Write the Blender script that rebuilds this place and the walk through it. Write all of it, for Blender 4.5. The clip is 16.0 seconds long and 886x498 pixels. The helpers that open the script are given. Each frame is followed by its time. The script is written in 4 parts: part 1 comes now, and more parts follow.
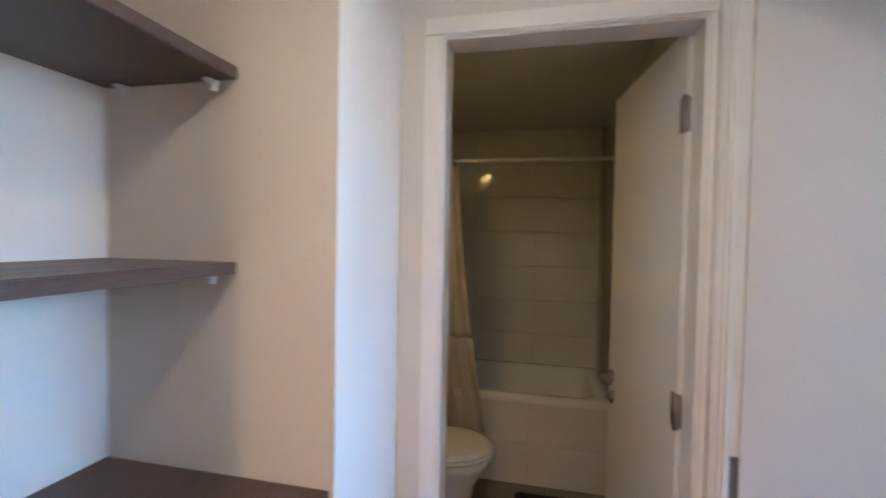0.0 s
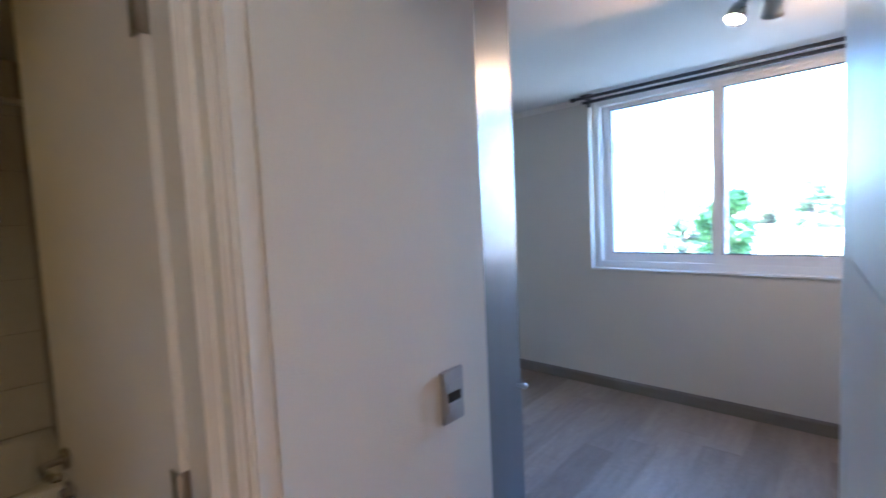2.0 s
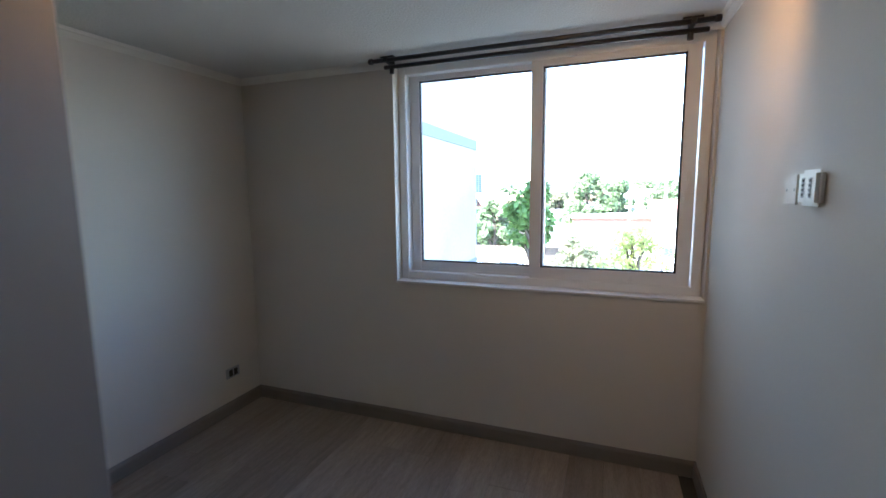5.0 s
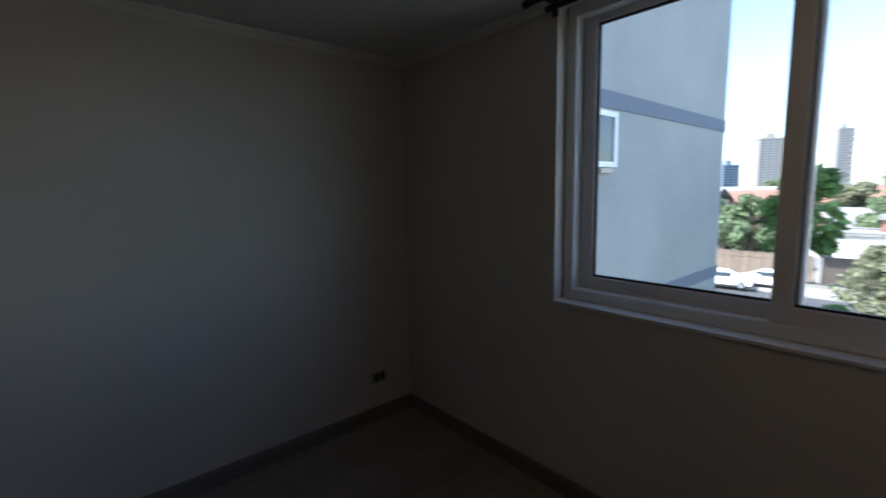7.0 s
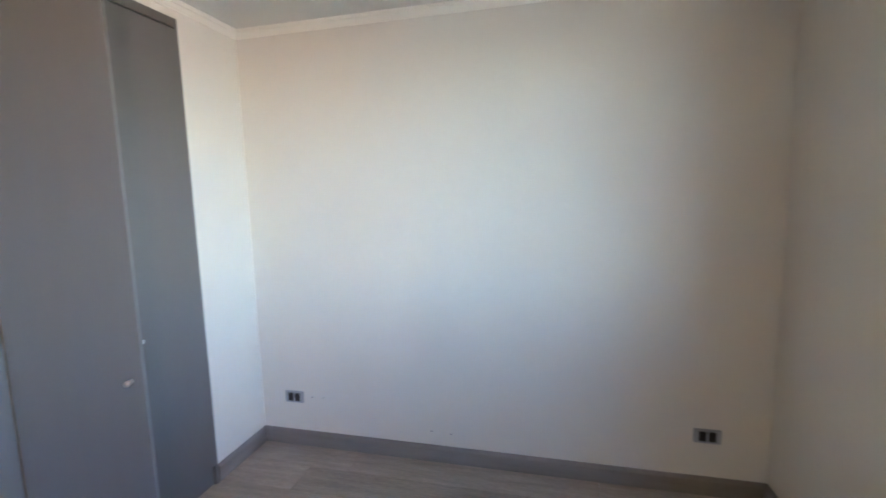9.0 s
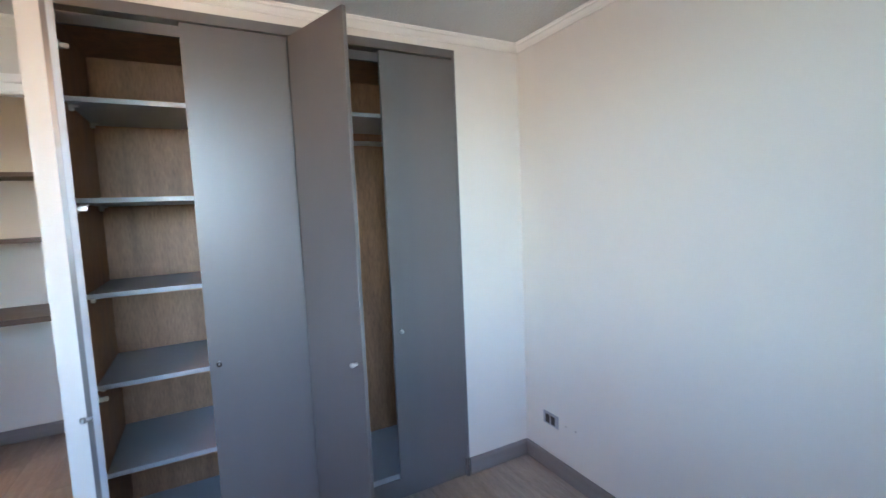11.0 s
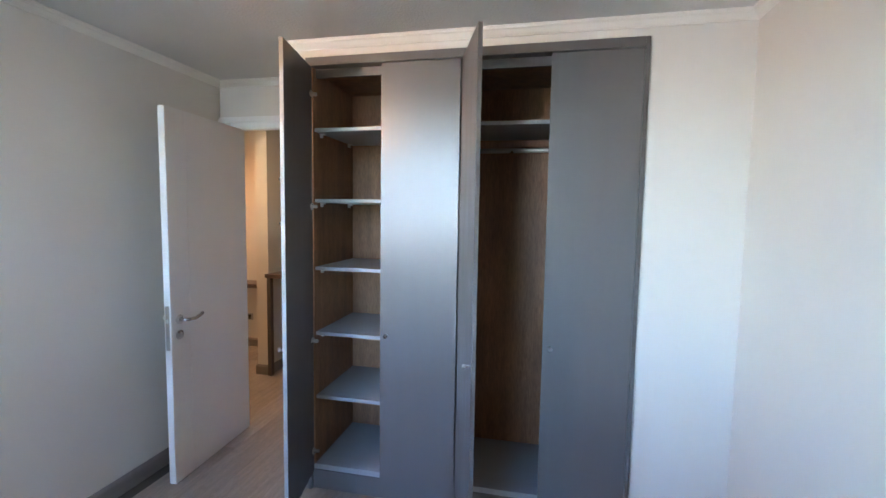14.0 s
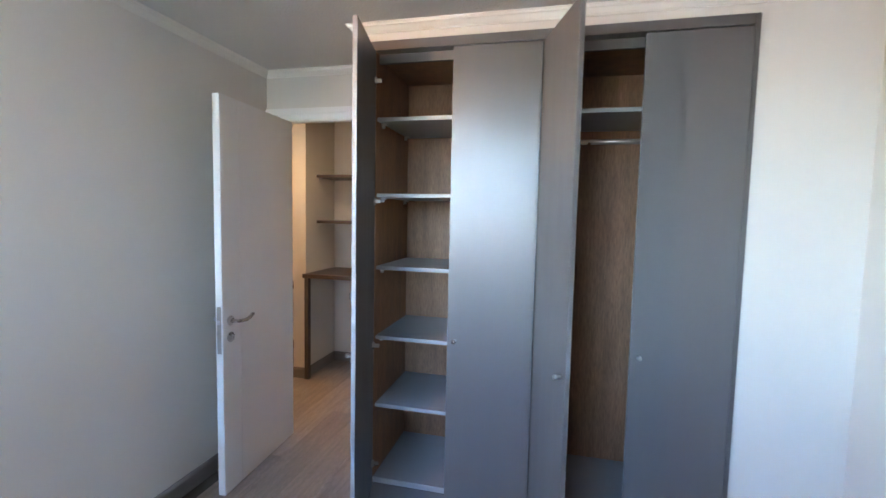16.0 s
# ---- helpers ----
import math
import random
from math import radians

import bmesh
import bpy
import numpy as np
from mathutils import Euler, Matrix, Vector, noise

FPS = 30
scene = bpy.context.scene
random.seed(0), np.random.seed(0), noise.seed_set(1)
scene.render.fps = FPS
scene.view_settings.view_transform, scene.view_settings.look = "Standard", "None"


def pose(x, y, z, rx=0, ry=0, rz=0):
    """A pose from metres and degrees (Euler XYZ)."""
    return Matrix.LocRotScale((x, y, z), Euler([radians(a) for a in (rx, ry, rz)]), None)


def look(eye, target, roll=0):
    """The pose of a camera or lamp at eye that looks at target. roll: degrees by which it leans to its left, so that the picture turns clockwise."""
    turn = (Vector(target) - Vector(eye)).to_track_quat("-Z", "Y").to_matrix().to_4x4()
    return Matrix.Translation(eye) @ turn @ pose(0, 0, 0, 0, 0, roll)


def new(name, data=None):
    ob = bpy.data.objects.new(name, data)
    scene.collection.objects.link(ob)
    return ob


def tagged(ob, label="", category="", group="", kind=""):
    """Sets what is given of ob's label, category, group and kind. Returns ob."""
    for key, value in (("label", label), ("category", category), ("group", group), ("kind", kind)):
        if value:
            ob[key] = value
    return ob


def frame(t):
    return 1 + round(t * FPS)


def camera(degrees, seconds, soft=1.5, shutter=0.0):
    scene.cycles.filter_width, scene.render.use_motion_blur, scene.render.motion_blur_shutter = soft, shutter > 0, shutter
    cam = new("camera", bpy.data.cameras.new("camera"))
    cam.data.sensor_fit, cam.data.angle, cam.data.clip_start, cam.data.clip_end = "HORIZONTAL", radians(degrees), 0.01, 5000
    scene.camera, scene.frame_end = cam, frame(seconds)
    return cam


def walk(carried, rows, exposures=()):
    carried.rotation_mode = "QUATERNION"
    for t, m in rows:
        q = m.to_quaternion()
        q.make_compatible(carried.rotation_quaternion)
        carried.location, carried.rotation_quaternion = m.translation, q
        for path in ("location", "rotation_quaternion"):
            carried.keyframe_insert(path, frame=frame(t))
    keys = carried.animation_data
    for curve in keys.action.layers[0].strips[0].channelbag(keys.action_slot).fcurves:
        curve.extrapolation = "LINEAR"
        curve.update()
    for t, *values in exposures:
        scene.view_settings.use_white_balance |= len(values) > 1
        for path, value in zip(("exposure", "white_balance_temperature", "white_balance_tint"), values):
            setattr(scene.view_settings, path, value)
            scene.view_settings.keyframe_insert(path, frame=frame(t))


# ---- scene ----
cam = camera(89.9, 16.0, soft=1.5, shutter=0.5)
PATH = [
    (0, (3.257, -0.991, 1.466), (1.308, -1.435, 1.41), 1.0),
    (0.5, (3.116, -0.962, 1.468), (1.119, -0.992, 1.363), -0.2),
    (1, (2.97, -0.912, 1.41), (1.021, -0.465, 1.366), 0.2),
    (1.5, (2.84, -0.825, 1.426), (1.112, 0.176, 1.335), -1.7),
    (2, (2.757, -0.847, 1.449), (1.409, 0.624, 1.312), -2.7),
    (2.5, (2.722, -0.798, 1.49), (1.705, 0.912, 1.295), -2.0),
    (3, (2.647, -0.641, 1.556), (1.808, 1.158, 1.322), -1.8),
    (5.5, (2.45, 0.255, 1.56), (1.756, 2.113, 1.305), -0.6),
    (6, (2.415, 0.434, 1.544), (1.58, 2.236, 1.303), -1.0),
    (6.5, (2.444, 0.666, 1.539), (1.202, 2.216, 1.3), -1.2),
    (7, (2.443, 0.874, 1.524), (0.946, 2.174, 1.264), -1.1),
    (7.5, (2.369, 1.126, 1.516), (0.582, 1.984, 1.253), -1.7),
    (8, (2.314, 1.324, 1.518), (0.371, 1.722, 1.259), -3.0),
    (8.5, (2.305, 1.527, 1.486), (0.318, 1.48, 1.259), -0.8),
    (9, (2.205, 1.689, 1.464), (0.28, 1.209, 1.215), -1.4),
    (9.5, (2.062, 1.813, 1.468), (0.293, 0.914, 1.22), -1.2),
    (10, (1.909, 1.934, 1.473), (0.41, 0.63, 1.245), -2.1),
    (12.5, (1.134, 2.092, 1.477), (0.952, 0.107, 1.313), 0.1),
    (13, (0.983, 2.135, 1.49), (1.09, 0.146, 1.309), 0.8),
    (13.5, (0.888, 2.142, 1.494), (1.215, 0.177, 1.318), 1.1),
    (14, (0.858, 2.122, 1.504), (1.278, 0.173, 1.347), 0.9),
    (14.5, (0.864, 2.101, 1.504), (1.339, 0.162, 1.375), 0.6),
    (15, (0.898, 2.079, 1.496), (1.402, 0.147, 1.372), 0.5),
    (15.5, (1.005, 2.066, 1.494), (1.506, 0.135, 1.357), 0.8),
    (16, (1.179, 2.028, 1.471), (1.644, 0.089, 1.321), 1.2),
]
EXPOSURES = [(0.0, 5.45, 4500, 7), (1.0, 5.45, 4500, 7), (1.5, 5.5, 4550, 7), (2.0, 4.9, 4600, 7), (3.0, 4.3, 4800, 7), (4.4, 3.85, 5500, 7),
             (5.5, 3.55, 5700, 7), (6.0, 3.1, 5800, 7), (6.5, 1.95, 5700, 7), (7.0, 1.65, 5800, 7), (7.3, 2.45, 5700, 7),
             (7.6, 3.85, 5800, 7), (8.0, 4.7, 6000, 7), (8.6, 5.2, 6100, 7), (10.0, 5.05, 5800, 7), (12.0, 5.05, 5700, 7), (14.0, 5.2, 5600, 7), (16.0, 5.27, 5600, 7)]
walk(cam, [(t, look(eye, target, roll)) for t, eye, target, roll in PATH], EXPOSURES)

# ---- light ----
world = bpy.data.worlds.new("sky")
scene.world = world
world.use_nodes = True
wn = world.node_tree.nodes
sky = wn.new("ShaderNodeTexSky")
sky.sky_type, sky.sun_disc = "NISHITA", False
SUN_EL, SUN_AZ = 50.0, 215.0          # azimuth clockwise from +y
sky.sun_elevation, sky.sun_rotation = radians(SUN_EL), radians(SUN_AZ)
wn["Background"].inputs["Strength"].default_value = 0.15
world.node_tree.links.new(sky.outputs[0], wn["Background"].inputs["Color"])
sun = new("sun", bpy.data.lights.new("sun", "SUN"))
sun.data.energy, sun.data.angle, sun.data.color = 4.0, radians(0.53), (1.0, 0.95, 0.87)
sx, sy = math.sin(radians(SUN_AZ)) * math.cos(radians(SUN_EL)), math.cos(radians(SUN_AZ)) * math.cos(radians(SUN_EL))
sun.matrix_basis = look((sx * 50, sy * 50, math.sin(radians(SUN_EL)) * 50), (0, 0, 0))


def lamp(name, place, target, watts, colour, size=0.03, spot=120):
    data = bpy.data.lights.new(name, "SPOT")
    data.energy, data.color, data.shadow_soft_size = watts, colour, size
    data.spot_size, data.spot_blend = radians(spot), 0.8
    ob = new(name, data)
    ob.matrix_basis = look(place, target)
    return ob


WARM = (1.0, 0.50, 0.20)
lamp("hall_lamp", (3.02, -0.98, 2.27), (2.75, -1.25, 0.0), 0.15, WARM, 0.03, 165)
lamp("living_lamp", (3.95, -1.3, 2.27), (3.6, -1.6, 0.0), 1.0, (1.0, 0.37, 0.10), 0.03, 165)
lamp("spot_lamp", (2.60, 1.62, 2.20), (2.97, 2.5, 1.9), 0.6, WARM, 0.03, 150)
lamp("spot_lamp", (2.35, 1.50, 2.20), (1.25, 0.1, 1.75), 1.25, (1.0, 0.48, 0.18), 0.03, 100)
lamp("bathroom_lamp", (1.62, -1.68, 2.13), (0.8, -1.35, 0.0), 0.05, (1.0, 0.52, 0.07), 0.03, 170)


# ---- materials ----
def mat(name, colour, rough=0.6, var=0.06, scale=6.0, fine=120.0, bump=0.05, metal=0.0, stretch=(1, 1, 1), grain=0.0, island=False,
        piece=0.0, spec=0.5, emit=0.0):
    """A principled material with variation at two scales, and grain along one axis where stretch asks for it."""
    m = bpy.data.materials.new(name)
    m.use_nodes = True
    n, l = m.node_tree.nodes, m.node_tree.links
    p = n["Principled BSDF"]
    tc, mp = n.new("ShaderNodeTexCoord"), n.new("ShaderNodeMapping")
    mp.inputs["Scale"].default_value = stretch
    oi = n.new("ShaderNodeObjectInfo")
    geo = n.new("ShaderNodeNewGeometry")
    add = n.new("ShaderNodeVectorMath")
    add.operation = "ADD"
    mul = n.new("ShaderNodeVectorMath")
    mul.operation = "SCALE"
    mul.inputs[3].default_value = 17.0
    cmb = n.new("ShaderNodeCombineXYZ")
    src = geo.outputs["Random Per Island"] if island else oi.outputs["Random"]
    for i in range(3):
        l.new(src, cmb.inputs[i])
    l.new(cmb.outputs[0], mul.inputs[0])
    l.new(tc.outputs["Object"], mp.inputs[0])
    l.new(mp.outputs[0], add.inputs[0])
    l.new(mul.outputs[0], add.inputs[1])
    big, small = n.new("ShaderNodeTexNoise"), n.new("ShaderNodeTexNoise")
    big.inputs["Scale"].default_value, big.inputs["Detail"].default_value = scale, 6
    small.inputs["Scale"].default_value, small.inputs["Detail"].default_value = fine, 3
    l.new(add.outputs[0], big.inputs["Vector"])
    l.new(add.outputs[0], small.inputs["Vector"])

    def span(source, amount):
        r = n.new("ShaderNodeMapRange")
        r.inputs["From Min"].default_value, r.inputs["From Max"].default_value = 0.25, 0.75
        r.inputs["To Min"].default_value, r.inputs["To Max"].default_value = 1 - amount, 1 + amount
        l.new(source, r.inputs["Value"])
        return r.outputs[0]

    def times(a, b):
        q = n.new("ShaderNodeMath")
        q.operation = "MULTIPLY"
        l.new(a, q.inputs[0])
        l.new(b, q.inputs[1])
        return q.outputs[0]

    f = times(span(big.outputs[0], var), span(small.outputs[0], var * 0.5 + grain))
    if piece:
        r = n.new("ShaderNodeMapRange")
        r.inputs["To Min"].default_value, r.inputs["To Max"].default_value = 1 - piece, 1 + piece
        l.new(src, r.inputs["Value"])
        f = times(f, r.outputs[0])
    sc = n.new("ShaderNodeVectorMath")
    sc.operation = "SCALE"
    sc.inputs[0].default_value = colour
    l.new(f, sc.inputs[3])
    l.new(sc.outputs[0], p.inputs["Base Color"])
    rr = n.new("ShaderNodeMath")
    rr.operation, rr.use_clamp = "MULTIPLY", True
    rr.inputs[0].default_value = rough
    l.new(span(big.outputs[0], 0.12), rr.inputs[1])
    l.new(rr.outputs[0], p.inputs["Roughness"])
    p.inputs["Metallic"].default_value = metal
    p.inputs["Specular IOR Level"].default_value = spec
    if bump:
        b = n.new("ShaderNodeBump")
        b.inputs["Strength"].default_value, b.inputs["Distance"].default_value = bump, 0.004
        l.new(small.outputs[0], b.inputs["Height"])
        l.new(b.outputs[0], p.inputs["Normal"])
    if emit:
        p.inputs["Emission Color"].default_value, p.inputs["Emission Strength"].default_value = (*colour, 1), emit
    return m


def glass(name, colour=(1, 1, 1), rough=0.0):
    m = bpy.data.materials.new(name)
    m.use_nodes = True
    p = m.node_tree.nodes["Principled BSDF"]
    p.inputs["Base Color"].default_value = (*colour, 1)
    p.inputs["Transmission Weight"].default_value, p.inputs["IOR"].default_value = 1.0, 1.08
    p.inputs["Roughness"].default_value = rough
    return m


PLASTER = mat("cream_wallpaper", (0.66, 0.62, 0.555), 0.75, 0.025, 2.0, 260, 0.22)
PLASTER_WHITE = mat("white_plaster", (0.66, 0.63, 0.59), 0.7, 0.025, 2.0, 260, 0.15)
CEIL = mat("textured_ceiling_paint", (0.66, 0.65, 0.61), 0.85, 0.03, 2.5, 85, 1.0)
CROWN = mat("cream_moulding_paint", (0.76, 0.73, 0.66), 0.5, 0.02, 4, 150, 0.04)
TRIM = mat("white_gloss_paint", (0.78, 0.76, 0.73), 0.35, 0.025, 3, 120, 0.04)
DOORPAINT = mat("white_door_paint", (0.72, 0.70, 0.67), 0.5, 0.03, 2.5, 180, 0.05)
SKIRT = mat("grey_oak_skirting", (0.20, 0.18, 0.165), 0.45, 0.12, 3, 60, 0.08, stretch=(1, 1, 8))
PLANK = mat("grey_oak_laminate", (0.285, 0.235, 0.195), 0.38, 0.20, 7, 55, 0.10, stretch=(5, 0.55, 1), grain=0.10, piece=0.16)
SUBFLOOR = mat("dark_joint", (0.05, 0.045, 0.04), 0.8)
LAMINATE = mat("taupe_grey_laminate", (0.108, 0.100, 0.096), 0.33, 0.03, 4, 300, 0.05, stretch=(4, 4, 0.5), spec=0.75)
# pale shelf fronts; on one wardrobe door it stands for reflected window light
LAMEDGE = mat("pale_edging_and_window_glint", (0.31, 0.31, 0.315), 0.4, 0.04)
CARCASS = mat("brown_oak_veneer", (0.31, 0.165, 0.085), 0.5, 0.28, 4.5, 50, 0.08, stretch=(4, 4, 0.5), grain=0.14)
SHELFGREY = mat("grey_melamine_shelf", (0.35, 0.36, 0.375), 0.38, 0.04, 5, 200, 0.03)
DESKWOOD = mat("dark_brown_desk_wood", (0.075, 0.05, 0.039), 0.38, 0.22, 4, 60, 0.08, stretch=(0.6, 5, 5), grain=0.12)
DARKWOOD = mat("dark_grey_wood", (0.085, 0.07, 0.06), 0.42, 0.2, 4, 60, 0.08, stretch=(5, 5, 0.6), grain=0.1)
PVC = mat("white_pvc", (0.80, 0.80, 0.80), 0.3, 0.015, 4, 200, 0.02)
RUBBER = mat("black_gasket", (0.02, 0.02, 0.02), 0.6)
RODBLACK = mat("dark_rod_enamel", (0.022, 0.024, 0.03), 0.32, 0.1)
STEEL = mat("brushed_steel", (0.50, 0.485, 0.465), 0.28, 0.06, 10, 250, 0.02, metal=1.0)
DULLSTEEL = mat("dull_nickel", (0.34, 0.31, 0.28), 0.4, 0.1, 10, 250, 0.03, metal=1.0)
GREYPLATE = mat("silver_grey_plastic", (0.33, 0.34, 0.36), 0.38, 0.04)
BLACK = mat("black_plastic", (0.015, 0.015, 0.016), 0.4)
WHITEPL = mat("white_plastic", (0.80, 0.79, 0.76), 0.35, 0.02)
BEIGEPL = mat("beige_plastic", (0.62, 0.57, 0.50), 0.45, 0.02)
CERAMIC = mat("white_ceramic", (0.78, 0.76, 0.72), 0.12, 0.02, 3, 60, 0.0)
TILE = mat("glazed_wall_tile", (0.70, 0.665, 0.60), 0.07, 0.04, 3, 40, 0.01, piece=0.03)
GROUT = mat("tile_grout", (0.42, 0.39, 0.35), 0.85, 0.08)
FLOORTILE = mat("brown_floor_tile", (0.20, 0.17, 0.14), 0.4, 0.12, 5, 60, 0.04, piece=0.06)
CLOTH = mat("cream_curtain_cloth", (0.66, 0.58, 0.45), 0.85, 0.05, 5, 300, 0.12)
CLOTHDARK = mat("dark_curtain_print", (0.035, 0.02, 0.025), 0.85, 0.3, 9, 300, 0.12)
MAT = mat("black_bath_mat_pile", (0.018, 0.016, 0.016), 0.95, 0.3, 30, 300, 0.6)
BULBDIM = mat("lit_yellow_bulb", (1.0, 0.55, 0.12), 0.4, 0.0, bump=0, emit=2.5)
BULB = mat("lit_bulb", (1.0, 0.72, 0.42), 0.4, 0.0, bump=0, emit=10)
PANE = glass("window_glass")


def thin(m, share=0.45):
    """Lets daylight through a leaf."""
    n, l = m.node_tree.nodes, m.node_tree.links
    p, out = n["Principled BSDF"], n["Material Output"]
    t, mix = n.new("ShaderNodeBsdfTranslucent"), n.new("ShaderNodeMixShader")
    l.new(p.inputs["Base Color"].links[0].from_socket, t.inputs["Color"])
    mix.inputs[0].default_value = share
    l.new(p.outputs[0], mix.inputs[1])
    l.new(t.outputs[0], mix.inputs[2])
    l.new(mix.outputs[0], out.inputs["Surface"])


# outside
RENDER = mat("off_white_facade_render", (0.36, 0.365, 0.345), 0.9, 0.13, 0.6, 14, 0.3)
STRIPE = mat("slate_blue_paint_band", (0.17, 0.19, 0.23), 0.8, 0.08, 1.5, 20, 0.2)
GROUND = mat("dusty_ground", (0.20, 0.19, 0.165), 0.95, 0.25, 0.08, 2.0, 0.2)
ASPHALT = mat("street_asphalt", (0.07, 0.07, 0.072), 0.9, 0.15, 0.5, 40, 0.3)
PAVE = mat("concrete_pavement", (0.34, 0.33, 0.31), 0.9, 0.12, 0.8, 30, 0.2)
LEAF = mat("broad_leaf", (0.16, 0.26, 0.08), 0.5, 0.25, 0.9, 9, 0.0, island=True, piece=0.4)
LEAFLIGHT = mat("young_leaf", (0.52, 0.56, 0.19), 0.5, 0.25, 0.9, 9, 0.0, island=True, piece=0.35)
LEAFDARK = mat("far_leaf", (0.19, 0.25, 0.13), 0.6, 0.3, 0.4, 5, 0.0, island=True, piece=0.45)
LEAFOLIVE = mat("olive_leaf", (0.24, 0.25, 0.15), 0.6, 0.3, 0.4, 5, 0.0, island=True, piece=0.35)
for leafy in (LEAF, LEAFLIGHT, LEAFDARK, LEAFOLIVE):
    thin(leafy)
BARK = mat("grey_bark", (0.14, 0.11, 0.085), 0.9, 0.3, 3, 30, 0.5, stretch=(3, 3, 0.6))
WHITEWALL = mat("white_house_wall", (0.72, 0.70, 0.67), 0.9, 0.07, 0.5, 12, 0.1)
REDWALL = mat("brick_red_wall", (0.36, 0.15, 0.11), 0.9, 0.12, 0.5, 14, 0.2)
TANWALL = mat("tan_house_wall", (0.46, 0.39, 0.31), 0.9, 0.1, 0.5, 12, 0.1)
ROOFGREY = mat("grey_sheet_roof", (0.27, 0.26, 0.25), 0.6, 0.15, 0.6, 12, 0.1)
ROOFRUST = mat("rust_tile_roof", (0.27, 0.14, 0.10), 0.85, 0.2, 0.8, 12, 0.2)
TOWER = mat("tower_concrete", (0.30, 0.285, 0.27), 0.9, 0.05, 0.05, 1, 0.0)
TOWERBLUE = mat("tower_blue_glass", (0.15, 0.21, 0.30), 0.3, 0.1, 0.05, 1, 0.0)
TOWERWIN = mat("tower_window_glass", (0.17, 0.18, 0.19), 0.3, 0.1, 1, 10, 0.0)
DARKGLASS = mat("dark_window_glass", (0.06, 0.075, 0.09), 0.12, 0.1, 1, 10, 0.0)
FENCEWOOD = mat("weathered_fence_board", (0.21, 0.16, 0.12), 0.9, 0.15, 2, 20, 0.2, piece=0.15)
CARPAINT = mat("white_car_paint", (0.75, 0.75, 0.75), 0.2, 0.02, 1, 20, 0.0)
POLE = mat("galvanised_pole", (0.42, 0.43, 0.44), 0.5, 0.08, 2, 40, 0.0, metal=0.6)


# ---- builders ----
def finish(name, bm, material, smooth=False):
    me = bpy.data.meshes.new(name)
    bmesh.ops.recalc_face_normals(bm, faces=bm.faces)
    bm.to_mesh(me)
    bm.free()
    me.materials.append(material)
    if smooth:
        for p in me.polygons:
            p.use_smooth = True
    return new(name, me)


def part(name, bm, material, parent, label="", smooth=False, m=None):
    ob = finish(name, bm, material, smooth)
    ob.parent = parent
    if m is not None:
        ob.matrix_basis = m
    if label:
        ob["label"] = label
    return ob


def thing(name, m, label, category, group="", kind=""):
    ob = new(name)
    ob.empty_display_size = 0.1
    ob.matrix_basis = m
    return tagged(ob, label, category, group, kind)


def box(bm, x0, y0, z0, x1, y1, z1):
    v = [bm.verts.new(c) for c in ((x0, y0, z0), (x1, y0, z0), (x1, y1, z0), (x0, y1, z0), (x0, y0, z1), (x1, y0, z1), (x1, y1, z1), (x0, y1, z1))]
    for f in ((0, 3, 2, 1), (4, 5, 6, 7), (0, 1, 5, 4), (1, 2, 6, 5), (2, 3, 7, 6), (3, 0, 4, 7)):
        bm.faces.new([v[i] for i in f])
    return bm


def boxes(*many, bevel=0.0, segments=2):
    bm = bmesh.new()
    for b in many:
        box(bm, *b)
    if bevel:
        bmesh.ops.bevel(bm, geom=bm.edges[:], offset=bevel, segments=segments, affect="EDGES", clamp_overlap=True)
    return bm


def cyl(a, b, r0, r1=None, n=16, bm=None, bevel=0.0):
    bm = bm or bmesh.new()
    a, b = Vector(a), Vector(b)
    m = Matrix.Translation((a + b) / 2) @ (b - a).to_track_quat("Z", "Y").to_matrix().to_4x4()
    got = bmesh.ops.create_cone(bm, cap_ends=True, segments=n, radius1=r0, radius2=r0 if r1 is None else r1, depth=(b - a).length, matrix=m)
    if bevel:
        rim = [e for e in bm.edges if len(e.link_faces) == 2 and any(len(f.verts) > 4 for f in e.link_faces)]
        bmesh.ops.bevel(bm, geom=rim, offset=bevel, segments=2, affect="EDGES")
    return bm


def tube(points, r, n=12):
    """A bent round bar through the points."""
    bm, rings = bmesh.new(), []
    pts = [Vector(p) for p in points]
    for i, p in enumerate(pts):
        d = (pts[min(i + 1, len(pts) - 1)] - pts[max(i - 1, 0)]).normalized()
        q = d.to_track_quat("Z", "Y")
        rings.append([bm.verts.new(p + q @ Vector((r * math.cos(2 * math.pi * k / n), r * math.sin(2 * math.pi * k / n), 0))) for k in range(n)])
    for a, b in zip(rings, rings[1:]):
        for k in range(n):
            bm.faces.new((a[k], a[(k + 1) % n], b[(k + 1) % n], b[k]))
    bm.faces.new(rings[0])
    bm.faces.new(rings[-1])
    return bm


